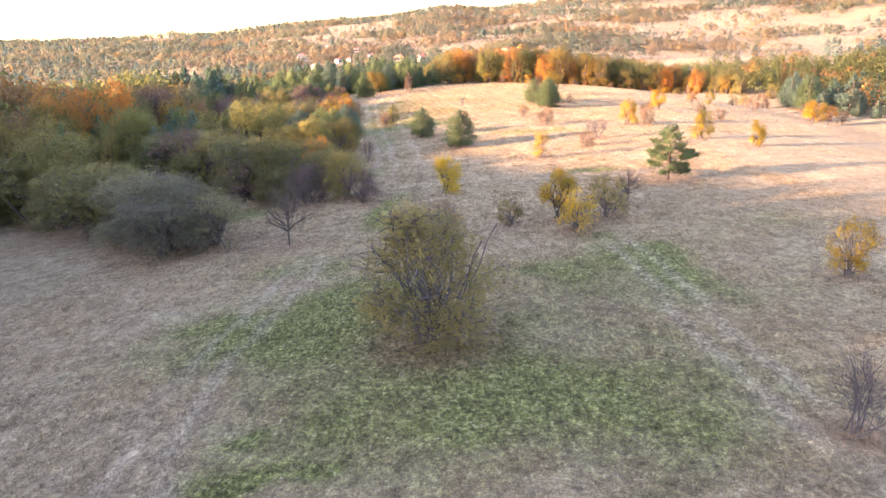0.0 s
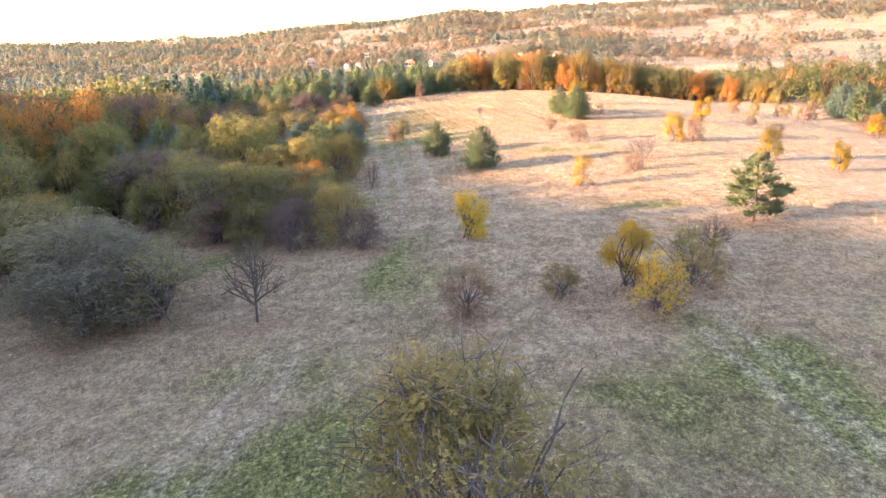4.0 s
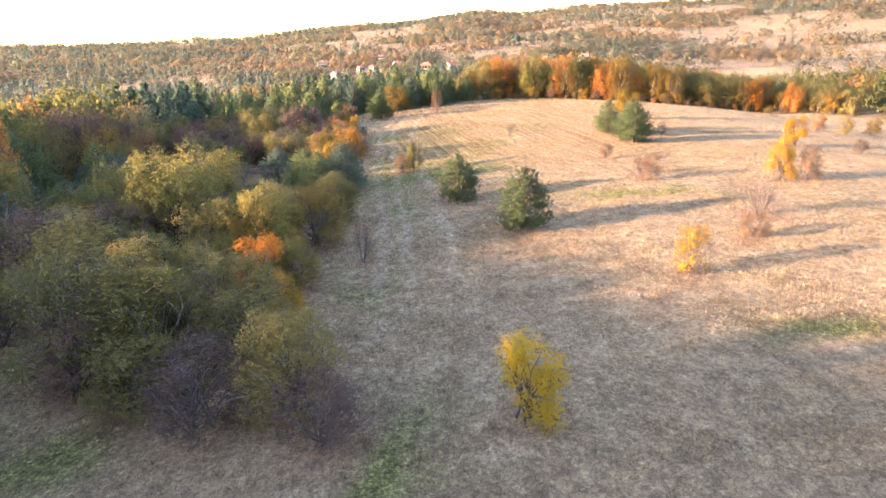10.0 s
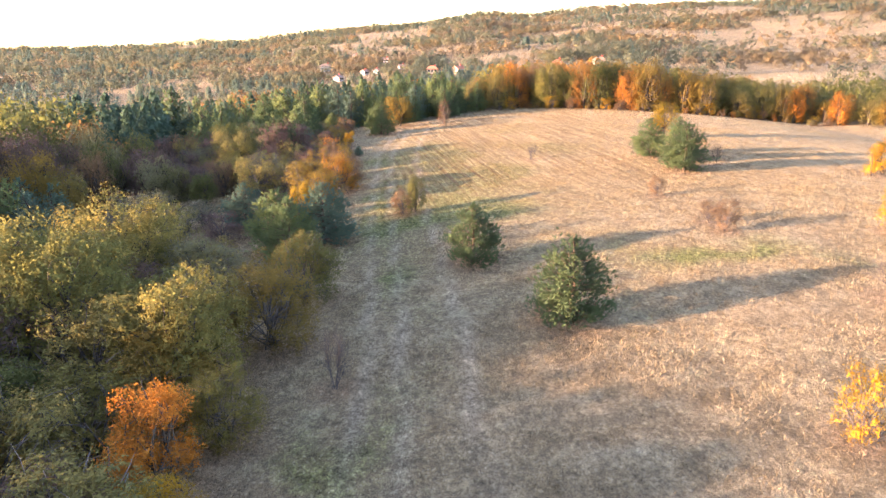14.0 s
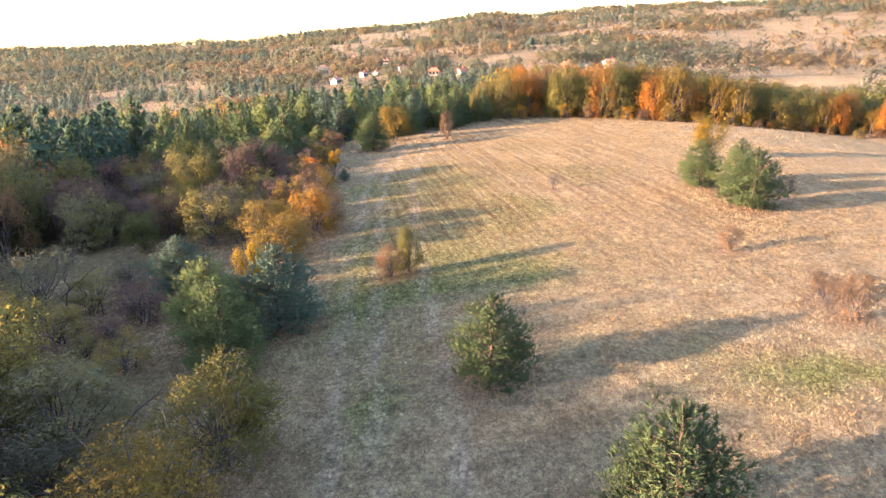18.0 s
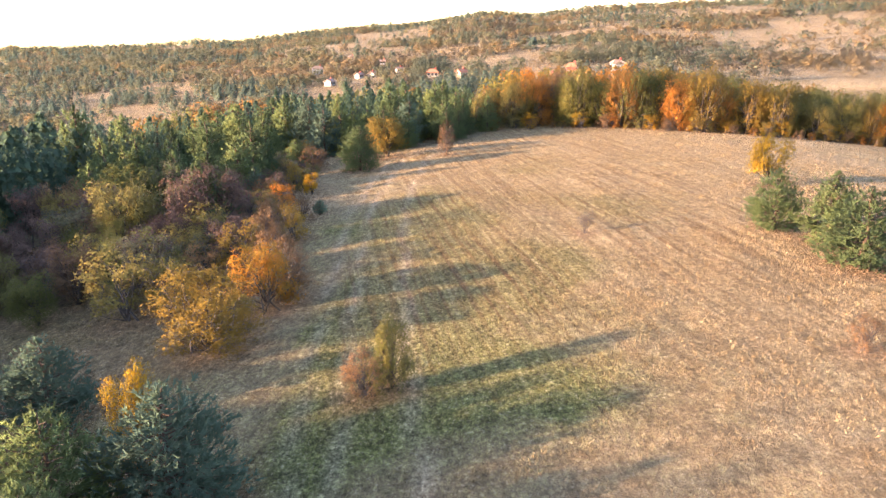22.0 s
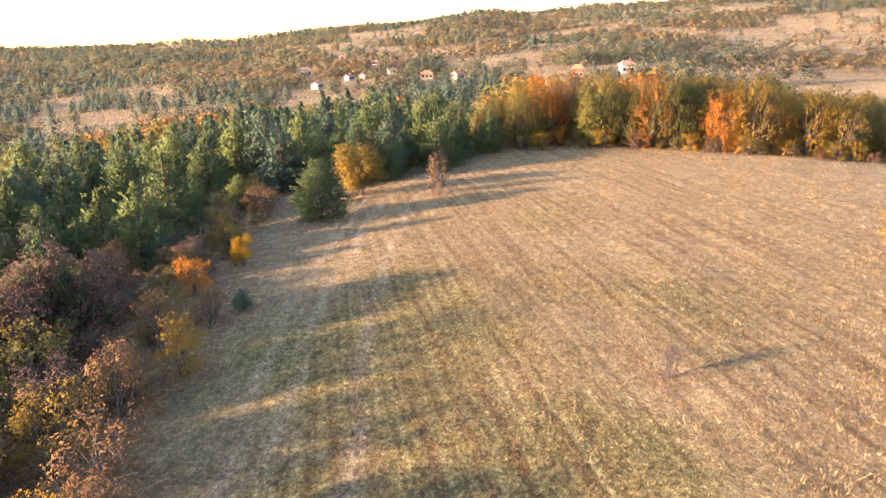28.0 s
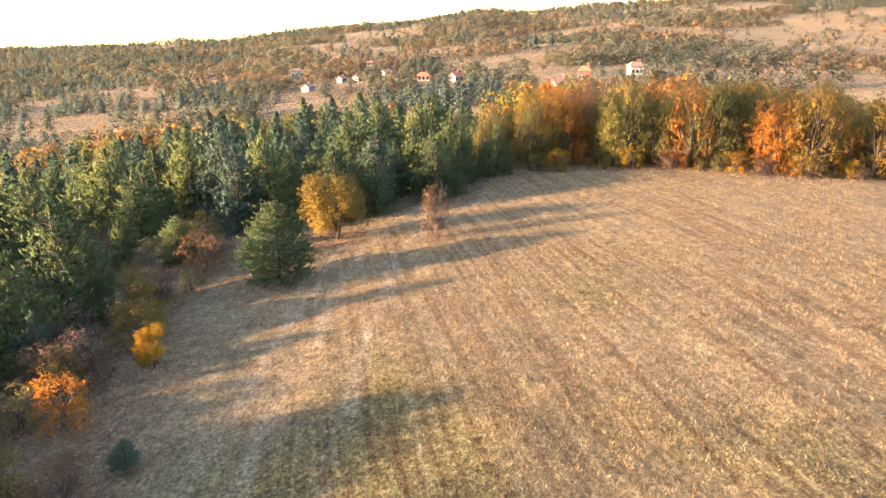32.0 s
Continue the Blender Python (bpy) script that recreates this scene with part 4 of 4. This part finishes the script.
MID_PINE = [blob(s, 420, 0.05, True) for s in (1, 2, 3)]
MID_TREE = [blob(s, 700, 0.036) for s in (4, 5, 6)]
BACK_PINE = [blob(s, 320, 0.05, True) for s in (7, 8, 9)]
BACK_TREE = [blob(s, 420, 0.042) for s in (10, 11, 12)]
rx, ry, rh = wx[SINGLE:], wy[SINGLE:], high[SINGLE:]
rp, rhue = is_pine[SINGLE:], hue[SINGLE:]
for name, label, mat, shapes, sel in (
    ("pinewood", "dark green pinewood beside the field", WOODS["pines"], MID_PINE, rp),
    ("green_wood", "olive-green autumn broadleaf wood", WOODS["greens"], MID_TREE, ~rp & (rhue < 0.55)),
    ("rust_wood", "orange and brown autumn wood", WOODS["rusts"], MID_TREE, ~rp & (rhue >= 0.55)),
):
    close = np.hypot(rx, np.maximum(ry - 128, 0)) < 78
    for part_of, forms in ((sel & close, shapes), (sel & ~close, BACK_PINE if shapes is MID_PINE else BACK_TREE)):
        stand(name, label, mat, forms, rx[part_of], ry[part_of], rh[part_of], rh[part_of] * 0.9, wrng)


# ---- the far hillside ----
# corners of the open hayfields and pastures between the far woods
WEST_FIELDS = [
    ((-215, 475), (-200, 505), (-130, 360), (-158, 362)),
    ((-180, 430), (-125, 420), (-85, 320), (-138, 350)),
    ((-215, 545), (-175, 545), (-120, 430), (-150, 435)),
    ((-120, 410), (-100, 405), (-75, 350), (-95, 355)),
    ((-70, 430), (-20, 400), (-20, 300), (-60, 300)),
    ((-145, 1085), (-25, 1170), (-15, 790), (-80, 735)),
    ((-225, 930), (-70, 745), (-60, 660), (-170, 735)),
    ((-490, 1290), (-415, 1265), (-335, 1035), (-375, 1010)),
]
EAST_FIELDS = [
    ((10, 605), (85, 770), (80, 695), (5, 535)),
    ((85, 780), (200, 820), (165, 700), (80, 705)),
    ((35, 515), (90, 565), (70, 480), (30, 450)),
    ((5, 530), (40, 500), (35, 420), (5, 450)),
    ((225, 685), (345, 675), (230, 490), (115, 440)),
    ((105, 375), (155, 430), (100, 325), (75, 310)),
    ((180, 455), (250, 520), (195, 430), (150, 400)),
    ((300, 915), (380, 955), (330, 840), (275, 850)),
    ((280, 740), (405, 775), (345, 680), (250, 655)),
    ((225, 485), (335, 485), (180, 260), (125, 285)),
    ((335, 675), (430, 625), (345, 505), (285, 540)),
]


def open_field(x, y):
    """From 0 in woods to 1 on the open fields, with uneven edges."""
    u = x + (fbm(x / 28, y / 28, 71) - 0.5) * 26
    v = y + (fbm(x / 28, y / 28, 72) - 0.5) * 40
    best = np.zeros_like(u)
    for quad in WEST_FIELDS + EAST_FIELDS:
        inside = np.full(u.shape, 1e9)
        for (x0, y0), (x1, y1) in zip(quad, quad[1:] + quad[:1]):
            inside = np.minimum(inside, ((u - x0) * (y1 - y0) - (v - y0) * (x1 - x0)) / math.hypot(x1 - x0, y1 - y0))
        best = np.maximum(best, smooth(-4, 4, inside))
    return best


def far_wood(x, y):
    """From 0 on open land to 1 in far woods and hedges."""
    x, y = np.asarray(x, float), np.asarray(y, float)
    a = np.arctan2(x, np.maximum(y - 40, 1))
    r = np.hypot(x, y - 40)
    n = fbm(x / 45, y / 45, 77) - 0.36 - 0.06 * smooth(0.0, 0.4, a) + 0.1 * smooth(0.0, -0.4, a)
    hedge = np.abs(((y + 0.4 * x + 25 * vnoise(x / 90, y / 90, 3)) / 48) % 1 - 0.5)
    hedge = (0.05 - hedge) * 3 * (vnoise(x / 30, y / 30, 8) > 0.62)
    f = open_field(x, y)
    return np.maximum(smooth(0.0, 0.06, n) * (1 - f), smooth(0.0, 0.06, hedge) * 0.7) * smooth(235, 262, r)


# x, y, width, depth, height of wall, turn, wall, roof, what it is, hipped
VILLAGE = [
    (73, 389, 6.0, 5.3, 4.1, 8, WHITEWASH, OLDTILE, "white two-storey house with a grey-brown roof", True),
    (49, 364, 4.7, 4.7, 4.5, -15, BRICKRED, TILE, "red-rendered house with a tiled roof", True),
    (37, 340, 6.2, 4.8, 2.2, 20, CREAM, OLDTILE, "long cream house with a weathered tile roof", False),
    (60, 305, 4.0, 4.0, 2.4, 80, WHITEWASH, OLDTILE, "small white gabled house among trees", False),
    (64, 302, 4.0, 4.0, 2.2, 10, CREAM, OLDTILE, "small cream house with a weathered roof", False),
    (-77, 507, 8.0, 5.3, 4.1, 12, WHITEWASH, OLDTILE, "pale two-storey house with a weathered tile roof", True),
    (-58, 434, 6.0, 4.7, 2.5, 70, WHITEWASH, OLDTILE, "white gabled house at the field", False),
    (-47, 463, 4.7, 4.0, 2.4, 60, WHITEWASH, OLDTILE, "small white gabled house", False),
    (-40, 464, 4.0, 4.0, 2.2, 75, WHITEWASH, OLDTILE, "small whitewashed house in the trees", False),
    (-70, 605, 5.3, 4.7, 3.6, 5, CREAM, OLDTILE, "cream house higher on the slope", True),
    (-7, 434, 6.7, 5.3, 2.9, 0, CREAM, TILE, "house with a bright red tiled roof", True),
    (-26, 474, 4.7, 4.0, 2.4, 30, WHITEWASH, OLDTILE, "small pale house among orchards", False),
    (7, 420, 5.3, 4.7, 3.4, 40, CREAM, TILE, "cream house with a red roof behind trees", False),
    (-40, 529, 4.0, 4.0, 2.4, 0, WHITEWASH, OLDTILE, "small white house on the slope", False),
    (-154, 604, 5.3, 4.7, 2.6, 20, WHITEWASH, OLDTILE, "white house far off among trees", False),
]
frng = np.random.default_rng(9)
fx, fy = [], []
for r0, r1, gap in ((235, 480, 5.6), (480, 850, 8.2), (850, 1420, 12.0)):
    ax, ay = scatter(frng, -r1, r1, 40, 40 + r1, gap)
    r = np.hypot(ax, ay - 40)
    a = np.arctan2(ax, ay - 40)
    ok = (r > r0) & (r < r1) & (np.abs(a) < 0.76) & ~in_woods(ax, ay)
    ok &= (far_wood(ax, ay) > frng.uniform(0.1, 1, len(ax))) | (frng.uniform(0, 1, len(ax)) < 0.03 + 0.09 * (fbm(ax / 30, ay / 30, 45) > 0.5))
    for hx, hy, hw, *_ in VILLAGE:
        ok &= np.hypot(ax - hx, ay - hy) > hw * 0.75 + 3
        ok &= ~((np.abs(ax - hx * (ay - 100) / (hy - 100)) < hw * 0.6 + 1) & (ay < hy) & (ay > hy - 50) & (hy > 330))
    ok &= ~((r < 300) & (fbm(ax / 40, ay / 40, 3) < 0.4))
    fx.append(ax[ok])
    fy.append(ay[ok])
fx, fy = np.concatenate(fx), np.concatenate(fy)
fr = np.hypot(fx, fy - 40)
fh = (3.0 + 5.2 * frng.uniform(0, 1, len(fx)) ** 1.4) * (1 + 0.3 * smooth(500, 1200, fr))
kindn = fbm(fx / 70, fy / 40, 31) - 0.13 * smooth(0.05, -0.4, np.arctan2(fx, fy - 40)) + frng.normal(0, 0.06, len(fx))
FAR_PINE = [blob(s, 90, 0.09, True, 0.0, 0.25) for s in (14, 15, 16)]
FAR_TREE = [blob(s, 130, 0.08, False, 0.0, 0.2) for s in (17, 18, 19, 20)]
NEARER_PINE = [blob(s, 220, 0.055, True, 0.0, 0.3) for s in (24, 25, 26)]
NEARER_TREE = [blob(s, 280, 0.052, False, 0.0, 0.25) for s in (27, 28, 29)]
nearer = fr < 470
# the far leaf colours carry the haze of distance
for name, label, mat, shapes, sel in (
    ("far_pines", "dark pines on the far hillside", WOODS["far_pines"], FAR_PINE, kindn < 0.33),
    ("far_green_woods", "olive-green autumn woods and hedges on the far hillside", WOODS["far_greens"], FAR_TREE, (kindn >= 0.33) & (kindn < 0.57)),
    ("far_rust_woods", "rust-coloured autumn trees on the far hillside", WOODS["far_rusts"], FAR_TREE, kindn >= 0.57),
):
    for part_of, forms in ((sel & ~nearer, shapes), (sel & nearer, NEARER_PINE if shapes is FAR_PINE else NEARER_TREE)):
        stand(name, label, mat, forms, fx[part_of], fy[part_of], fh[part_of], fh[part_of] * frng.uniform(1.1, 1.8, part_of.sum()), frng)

# unseen wood added on its knoll to shade the left-hand wood
mx_, my_ = scatter(frng, -148, -104, 82, 132, 4.6)
stand("side_wood", "unseen olive-green broadleaf wood on an added knoll, put there for its shade", WOODS["greens"], FAR_TREE, mx_, my_, frng.uniform(8, 11, len(mx_)), frng.uniform(7, 9, len(mx_)), frng)
# unseen woods added to the side, to shade the start of the meadow
sx_, sy_ = scatter(frng, -110, -40, -60, 84, 4.6)
ok = (sx_ < -12 - 0.8 * sy_) & (sx_ < -46) & (sx_ > -105) & ~in_woods(sx_, sy_)
stand("side_wood", "tall unseen olive-green broadleaf wood added to shade the meadow", WOODS["greens"], FAR_TREE, sx_[ok], sy_[ok], frng.uniform(17.5, 21.5, ok.sum()), frng.uniform(8, 10, ok.sum()), frng)

# ---- the ground ----
def spaced(lo, hi, fine, a, b, grow):
    """Steps of fine between a and b, that grow outwards to lo and hi."""
    mid = list(np.arange(a, b, fine))
    up, s = b, fine
    right = []
    while up < hi:
        right.append(up)
        s *= grow
        up += s
    dn, s = a, fine
    left = []
    while dn > lo:
        s *= grow
        dn -= s
        left.append(dn)
    return np.array(left[::-1] + mid + right)


gx = spaced(-2600, 2600, 0.7, -30, 48, 1.055)
gy = spaced(-400, 3600, 0.7, 8, 200, 1.045)
X, Y = np.meshgrid(gx, gy)
Z = ground_z(X, Y)
fine_part = smooth(90, 40, np.abs(X - 8)) * smooth(280, 200, Y)
Z = Z + fine_part * ((fbm(X / 3.1, Y / 3.1, 2) - 0.5) * 0.30 + (fbm(X / 0.9, Y / 0.9, 6) - 0.5) * 0.16)


def ground_masks(X, Y):
    g = 0.04 - 0.08 * smooth(85, 55, Y) + (0.34 - 0.1 * smooth(80, 60, Y)) * fbm(X / 9, Y / 9, 15) + 0.03 * smooth(75, 55, Y) + 0.08 * smooth(8, 0, X) * smooth(100, 110, Y) + 0.1 * smooth(24, 8, X) * smooth(96, 106, Y) * smooth(158, 140, Y)
    U, V = X + (fbm(X / 6, Y / 6, 51) - 0.5) * 11, Y + (fbm(X / 6, Y / 6, 52) - 0.5) * 11
    for cx, cy, rx_, ry_, amt in ((2, 25, 7.5, 5.5, 0.7), (7, 20, 5, 4, 0.6), (-4, 33, 6, 5, 0.7), (-7, 43, 4, 3, 0.45), (13, 36, 6, 4, 0.6), (14, 41, 4, 2.5, 0.6), (-1, 54, 3.0, 8, 0.65), (-20, 62, 7, 4, 0.6),
                                 (-23, 70, 5, 3, 0.4), (-2.6, 19.6, 0.9, 1.0, 1.0), (20, 69, 3.5, 2.5, 0.7), (-3, 97, 2, 6, 0.5), (-3.5, 77, 1.2, 4, 0.4), (18.7, 99, 6, 2.5, 0.5), (-2, 124, 3.5, 10, 1.05),
                                 (4, 131, 4, 6, 0.75), (1, 116, 5, 3, 0.9), (-6.7, 121.5, 1.2, 1.4, 1.1), (-4.4, 132, 1.2, 1.6, 0.9), (-1, 143, 4, 5, 0.7), (-24, 124, 6, 5, 0.25), (8, 153, 4, 4, 0.3), (-3, 150, 5, 8, 0.6), (14, 146, 6, 5, 0.35), (9, 168, 6, 5, 0.3), (25, 45, 7, 4, 0.3), (-5, 32, 4, 6, 0.3), (15.5, 34, 5, 5, 0.3)):
        g = g + 1.25 * amt * np.exp(-(((U - cx) / rx_) ** 2 + ((V - cy) / ry_) ** 2))
    rows = smooth(106, 130, Y) * smooth(240, 205, Y) * smooth(-11, -5, X) * smooth(60, 20, X)
    near = (np.abs(X) < 110) & (Y < 290) & (Y > -20)
    lit = np.zeros_like(X)
    px_, py_ = X[near], Y[near]
    acc = np.zeros_like(px_)
    for lx, ly, lw in LITTER:
        if lw > 1 and abs(lx) < 90 and ly < 215:
            acc = np.maximum(acc, smooth(1.15, 0.45, np.hypot(px_ - lx, py_ - ly) / (lw * 0.62 + 0.4)))
    acc = np.maximum(acc, 0.75 * smooth(-15, -19, px_ - 4.5 * smooth(120, 130, py_) * smooth(172, 162, py_)) * smooth(96, 104, py_) * smooth(190, 180, py_))
    lit[near] = acc * 0.95
    wood = in_woods(X, Y) * 1.0
    track = np.zeros_like(X)
    for off, bend, base in ((0.0, 0.010, -9.5), (1.7, 0.010, -9.5), (0.0, -0.004, 12.5), (1.6, -0.004, 12.5)):
        centre = base + off + bend * (Y - 25) ** 2 * 0.4 + 0.6 * np.sin(Y / 5)
        track = np.maximum(track, smooth(0.5, 0.1, np.abs(X - centre)) * smooth(48, 40, Y) * smooth(8, 14, Y) * 0.4)
    for off in (0.0, 1.8, 5.0):
        centre = np.interp(Y, [60, 90, 120, 150, 180, 200], [-3.0, -4.5, -7.5, -9.5, -8.0, 2.0]) + off
        track = np.maximum(track, smooth(0.5, 0.1, np.abs(X - centre)) * smooth(66, 80, Y) * smooth(205, 190, Y) * 0.4)
    r = np.hypot(X, Y - 40)
    far = far_wood(X, Y)
    wood = np.maximum(wood, np.where(r > 235, far * 0.9, 0))
    return {"green": g * smooth(420, 260, r) + 0.12 * smooth(260, 420, r), "rows": rows, "litter": lit, "wood": wood, "track": track, "scrub": smooth(240, 330, r)}


ny, nx = X.shape
i, j = np.meshgrid(np.arange(ny - 1), np.arange(nx - 1), indexing="ij")
quads = np.stack([i * nx + j, i * nx + j + 1, (i + 1) * nx + j + 1, (i + 1) * nx + j], -1).reshape(-1, 4)
ground_mesh = mesh_of("ground", np.stack([X.ravel(), Y.ravel(), Z.ravel()], 1), quads, GROUND, {k: v.ravel() for k, v in ground_masks(X, Y).items()})
ground_mesh.polygons.foreach_set("use_smooth", np.ones(len(ground_mesh.polygons), bool))
tagged(new("ground", ground_mesh), "rolling dry autumn meadow with green patches", "ground", "", "structure")

# ---- grass ----
grng = np.random.default_rng(3)
count = 1000000
ty = 10 + 205 * grng.uniform(0, 1, count) ** 1.1
tx = grng.uniform(-24, 36, count) + np.where(ty > 95, grng.uniform(0, 1, count) ** 2 * 42, 0)
ok = ~in_woods(tx, ty)
tx, ty = tx[ok], ty[ok]
dens = fbm(tx / 0.8, ty / 0.8, 22) * 0.6 + fbm(tx / 5, ty / 5, 23) * 0.4
ok = dens > grng.uniform(0.36, 0.66, len(tx))
tx, ty, dens = tx[ok], ty[ok], dens[ok]
tz = ground_z(tx, ty) + (fbm(tx / 3.1, ty / 3.1, 2) - 0.5) * 0.30 + (fbm(tx / 0.9, ty / 0.9, 6) - 0.5) * 0.16 - 0.02
tall = grng.uniform(0.07, 0.2, len(tx)) * (0.6 + dens)
ang = grng.uniform(0, 6.28, len(tx))
lean = grng.uniform(0.4, 1.4, len(tx)) * tall
la = grng.uniform(0, 6.28, len(tx))
wd = grng.uniform(0.01, 0.024, len(tx))
foot = np.stack([tx, ty, tz], 1)
sidev = np.stack([np.cos(ang) * wd, np.sin(ang) * wd, 0 * wd], 1)
tip = foot + np.stack([np.cos(la) * lean, np.sin(la) * lean, tall], 1)
gv = np.stack([foot - sidev, foot + sidev, tip], 1).reshape(-1, 3)
gm = ground_masks(gv[::3, 0], gv[::3, 1])
masks = {k: np.repeat(v, 3) for k, v in gm.items()}
masks["tint"] = np.repeat(grng.uniform(0, 1, len(tx)), 3)
tagged(new("grass", mesh_of("grass", gv, np.arange(len(gv)).reshape(-1, 3), GRASS, masks, 3)), "tufts of dry straw-coloured meadow grass", "grass", "", "stuff")


# ---- the village ----
def box(bm, x0, x1, y0, y1, z0, z1):
    vs = [bm.verts.new(p) for p in ((x0, y0, z0), (x1, y0, z0), (x1, y1, z0), (x0, y1, z0), (x0, y0, z1), (x1, y0, z1), (x1, y1, z1), (x0, y1, z1))]
    for f in ((3, 2, 1, 0), (4, 5, 6, 7), (0, 1, 5, 4), (1, 2, 6, 5), (2, 3, 7, 6), (3, 0, 4, 7)):
        bm.faces.new([vs[i] for i in f])


def part(name, bm, mat, parent, label=""):
    me = bpy.data.meshes.new(name)
    bm.to_mesh(me)
    bm.free()
    me.materials.append(mat)
    ob = new(name, me)
    ob.parent = parent
    if label:
        ob["label"] = label
    return ob


def house(x, y, w, d, h, turn, wall, roof, label, hip=False):
    """A village house with a pitched roof, windows, door and chimney."""
    top = tagged(new("house"), label, "house", "village houses")
    top.matrix_world = pose(x, y, float(ground_z(x, y)) - 0.2, 0, 0, turn)
    bm = bmesh.new()
    box(bm, -w / 2, w / 2, -d / 2, d / 2, -1.5, h)
    rise = d * 0.32
    if not hip:
        for s in (-1, 1):
            a = bm.verts.new((s * (w / 2 - 0.02), -d / 2, h + 0.002)), bm.verts.new((s * (w / 2 - 0.02), d / 2, h + 0.002)), bm.verts.new((s * (w / 2 - 0.02), 0, h + rise - 0.1))
            bm.faces.new(a)
    part("wall", bm, wall, top)
    bm = bmesh.new()
    o, run = 0.45, w * 0.22 if hip else 0.0
    for s in (-1, 1):
        low = [(-w / 2 - o, s * (d / 2 + o), h - 0.15), (w / 2 + o, s * (d / 2 + o), h - 0.15), (w / 2 + o - run * 1.6, 0, h + rise + 0.1), (-w / 2 - o + run * 1.6, 0, h + rise + 0.1)]
        f = bm.faces.new([bm.verts.new(p) for p in low])
        if hip:
            bm.faces.new([bm.verts.new(p) for p in ((s * (w / 2 + o), -d / 2 - o, h - 0.15), (s * (w / 2 + o), d / 2 + o, h - 0.15), (s * (w / 2 + o - run * 1.6), 0, h + rise + 0.1))])
    bmesh.ops.recalc_face_normals(bm, faces=bm.faces)
    bmesh.ops.solidify(bm, geom=bm.faces[:], thickness=0.18)
    roof_ob = part("roof", bm, roof, top)
    bm = bmesh.new()
    box(bm, w * 0.2, w * 0.2 + 0.7, -0.35, 0.35, h + rise * 0.4, h + rise + 0.9)
    part("chimney", bm, BRICKRED, roof_ob, "red brick chimney")
    storeys = 2 if h > 4.5 else 1
    for st in range(storeys):
        for k in range(3):
            wx0 = -w / 2 + w * (k + 0.5) / 3
            z0 = 0.9 + st * 2.7
            bm = bmesh.new()
            box(bm, wx0 - 0.65, wx0 + 0.65, -d / 2 - 0.04, -d / 2 + 0.05, z0, z0 + 1.3)
            fr = part("window", bm, WHITEWASH, top)
            bm = bmesh.new()
            box(bm, wx0 - 0.53, wx0 + 0.53, -d / 2 - 0.06, -d / 2 - 0.045, z0 + 0.1, z0 + 1.2)
            part("pane", bm, GLASS, fr, "dark window glass")
    bm = bmesh.new()
    box(bm, w / 2 - 0.02, w / 2 + 0.06, -0.5, 0.5, 0, 2.1)
    part("door", bm, OLDTILE, top, "brown wooden door")
    return top


for x, y, w, d, h, *rest in VILLAGE:
    house(x, y, w * 0.8, d * 0.8, h * 0.85, *rest)
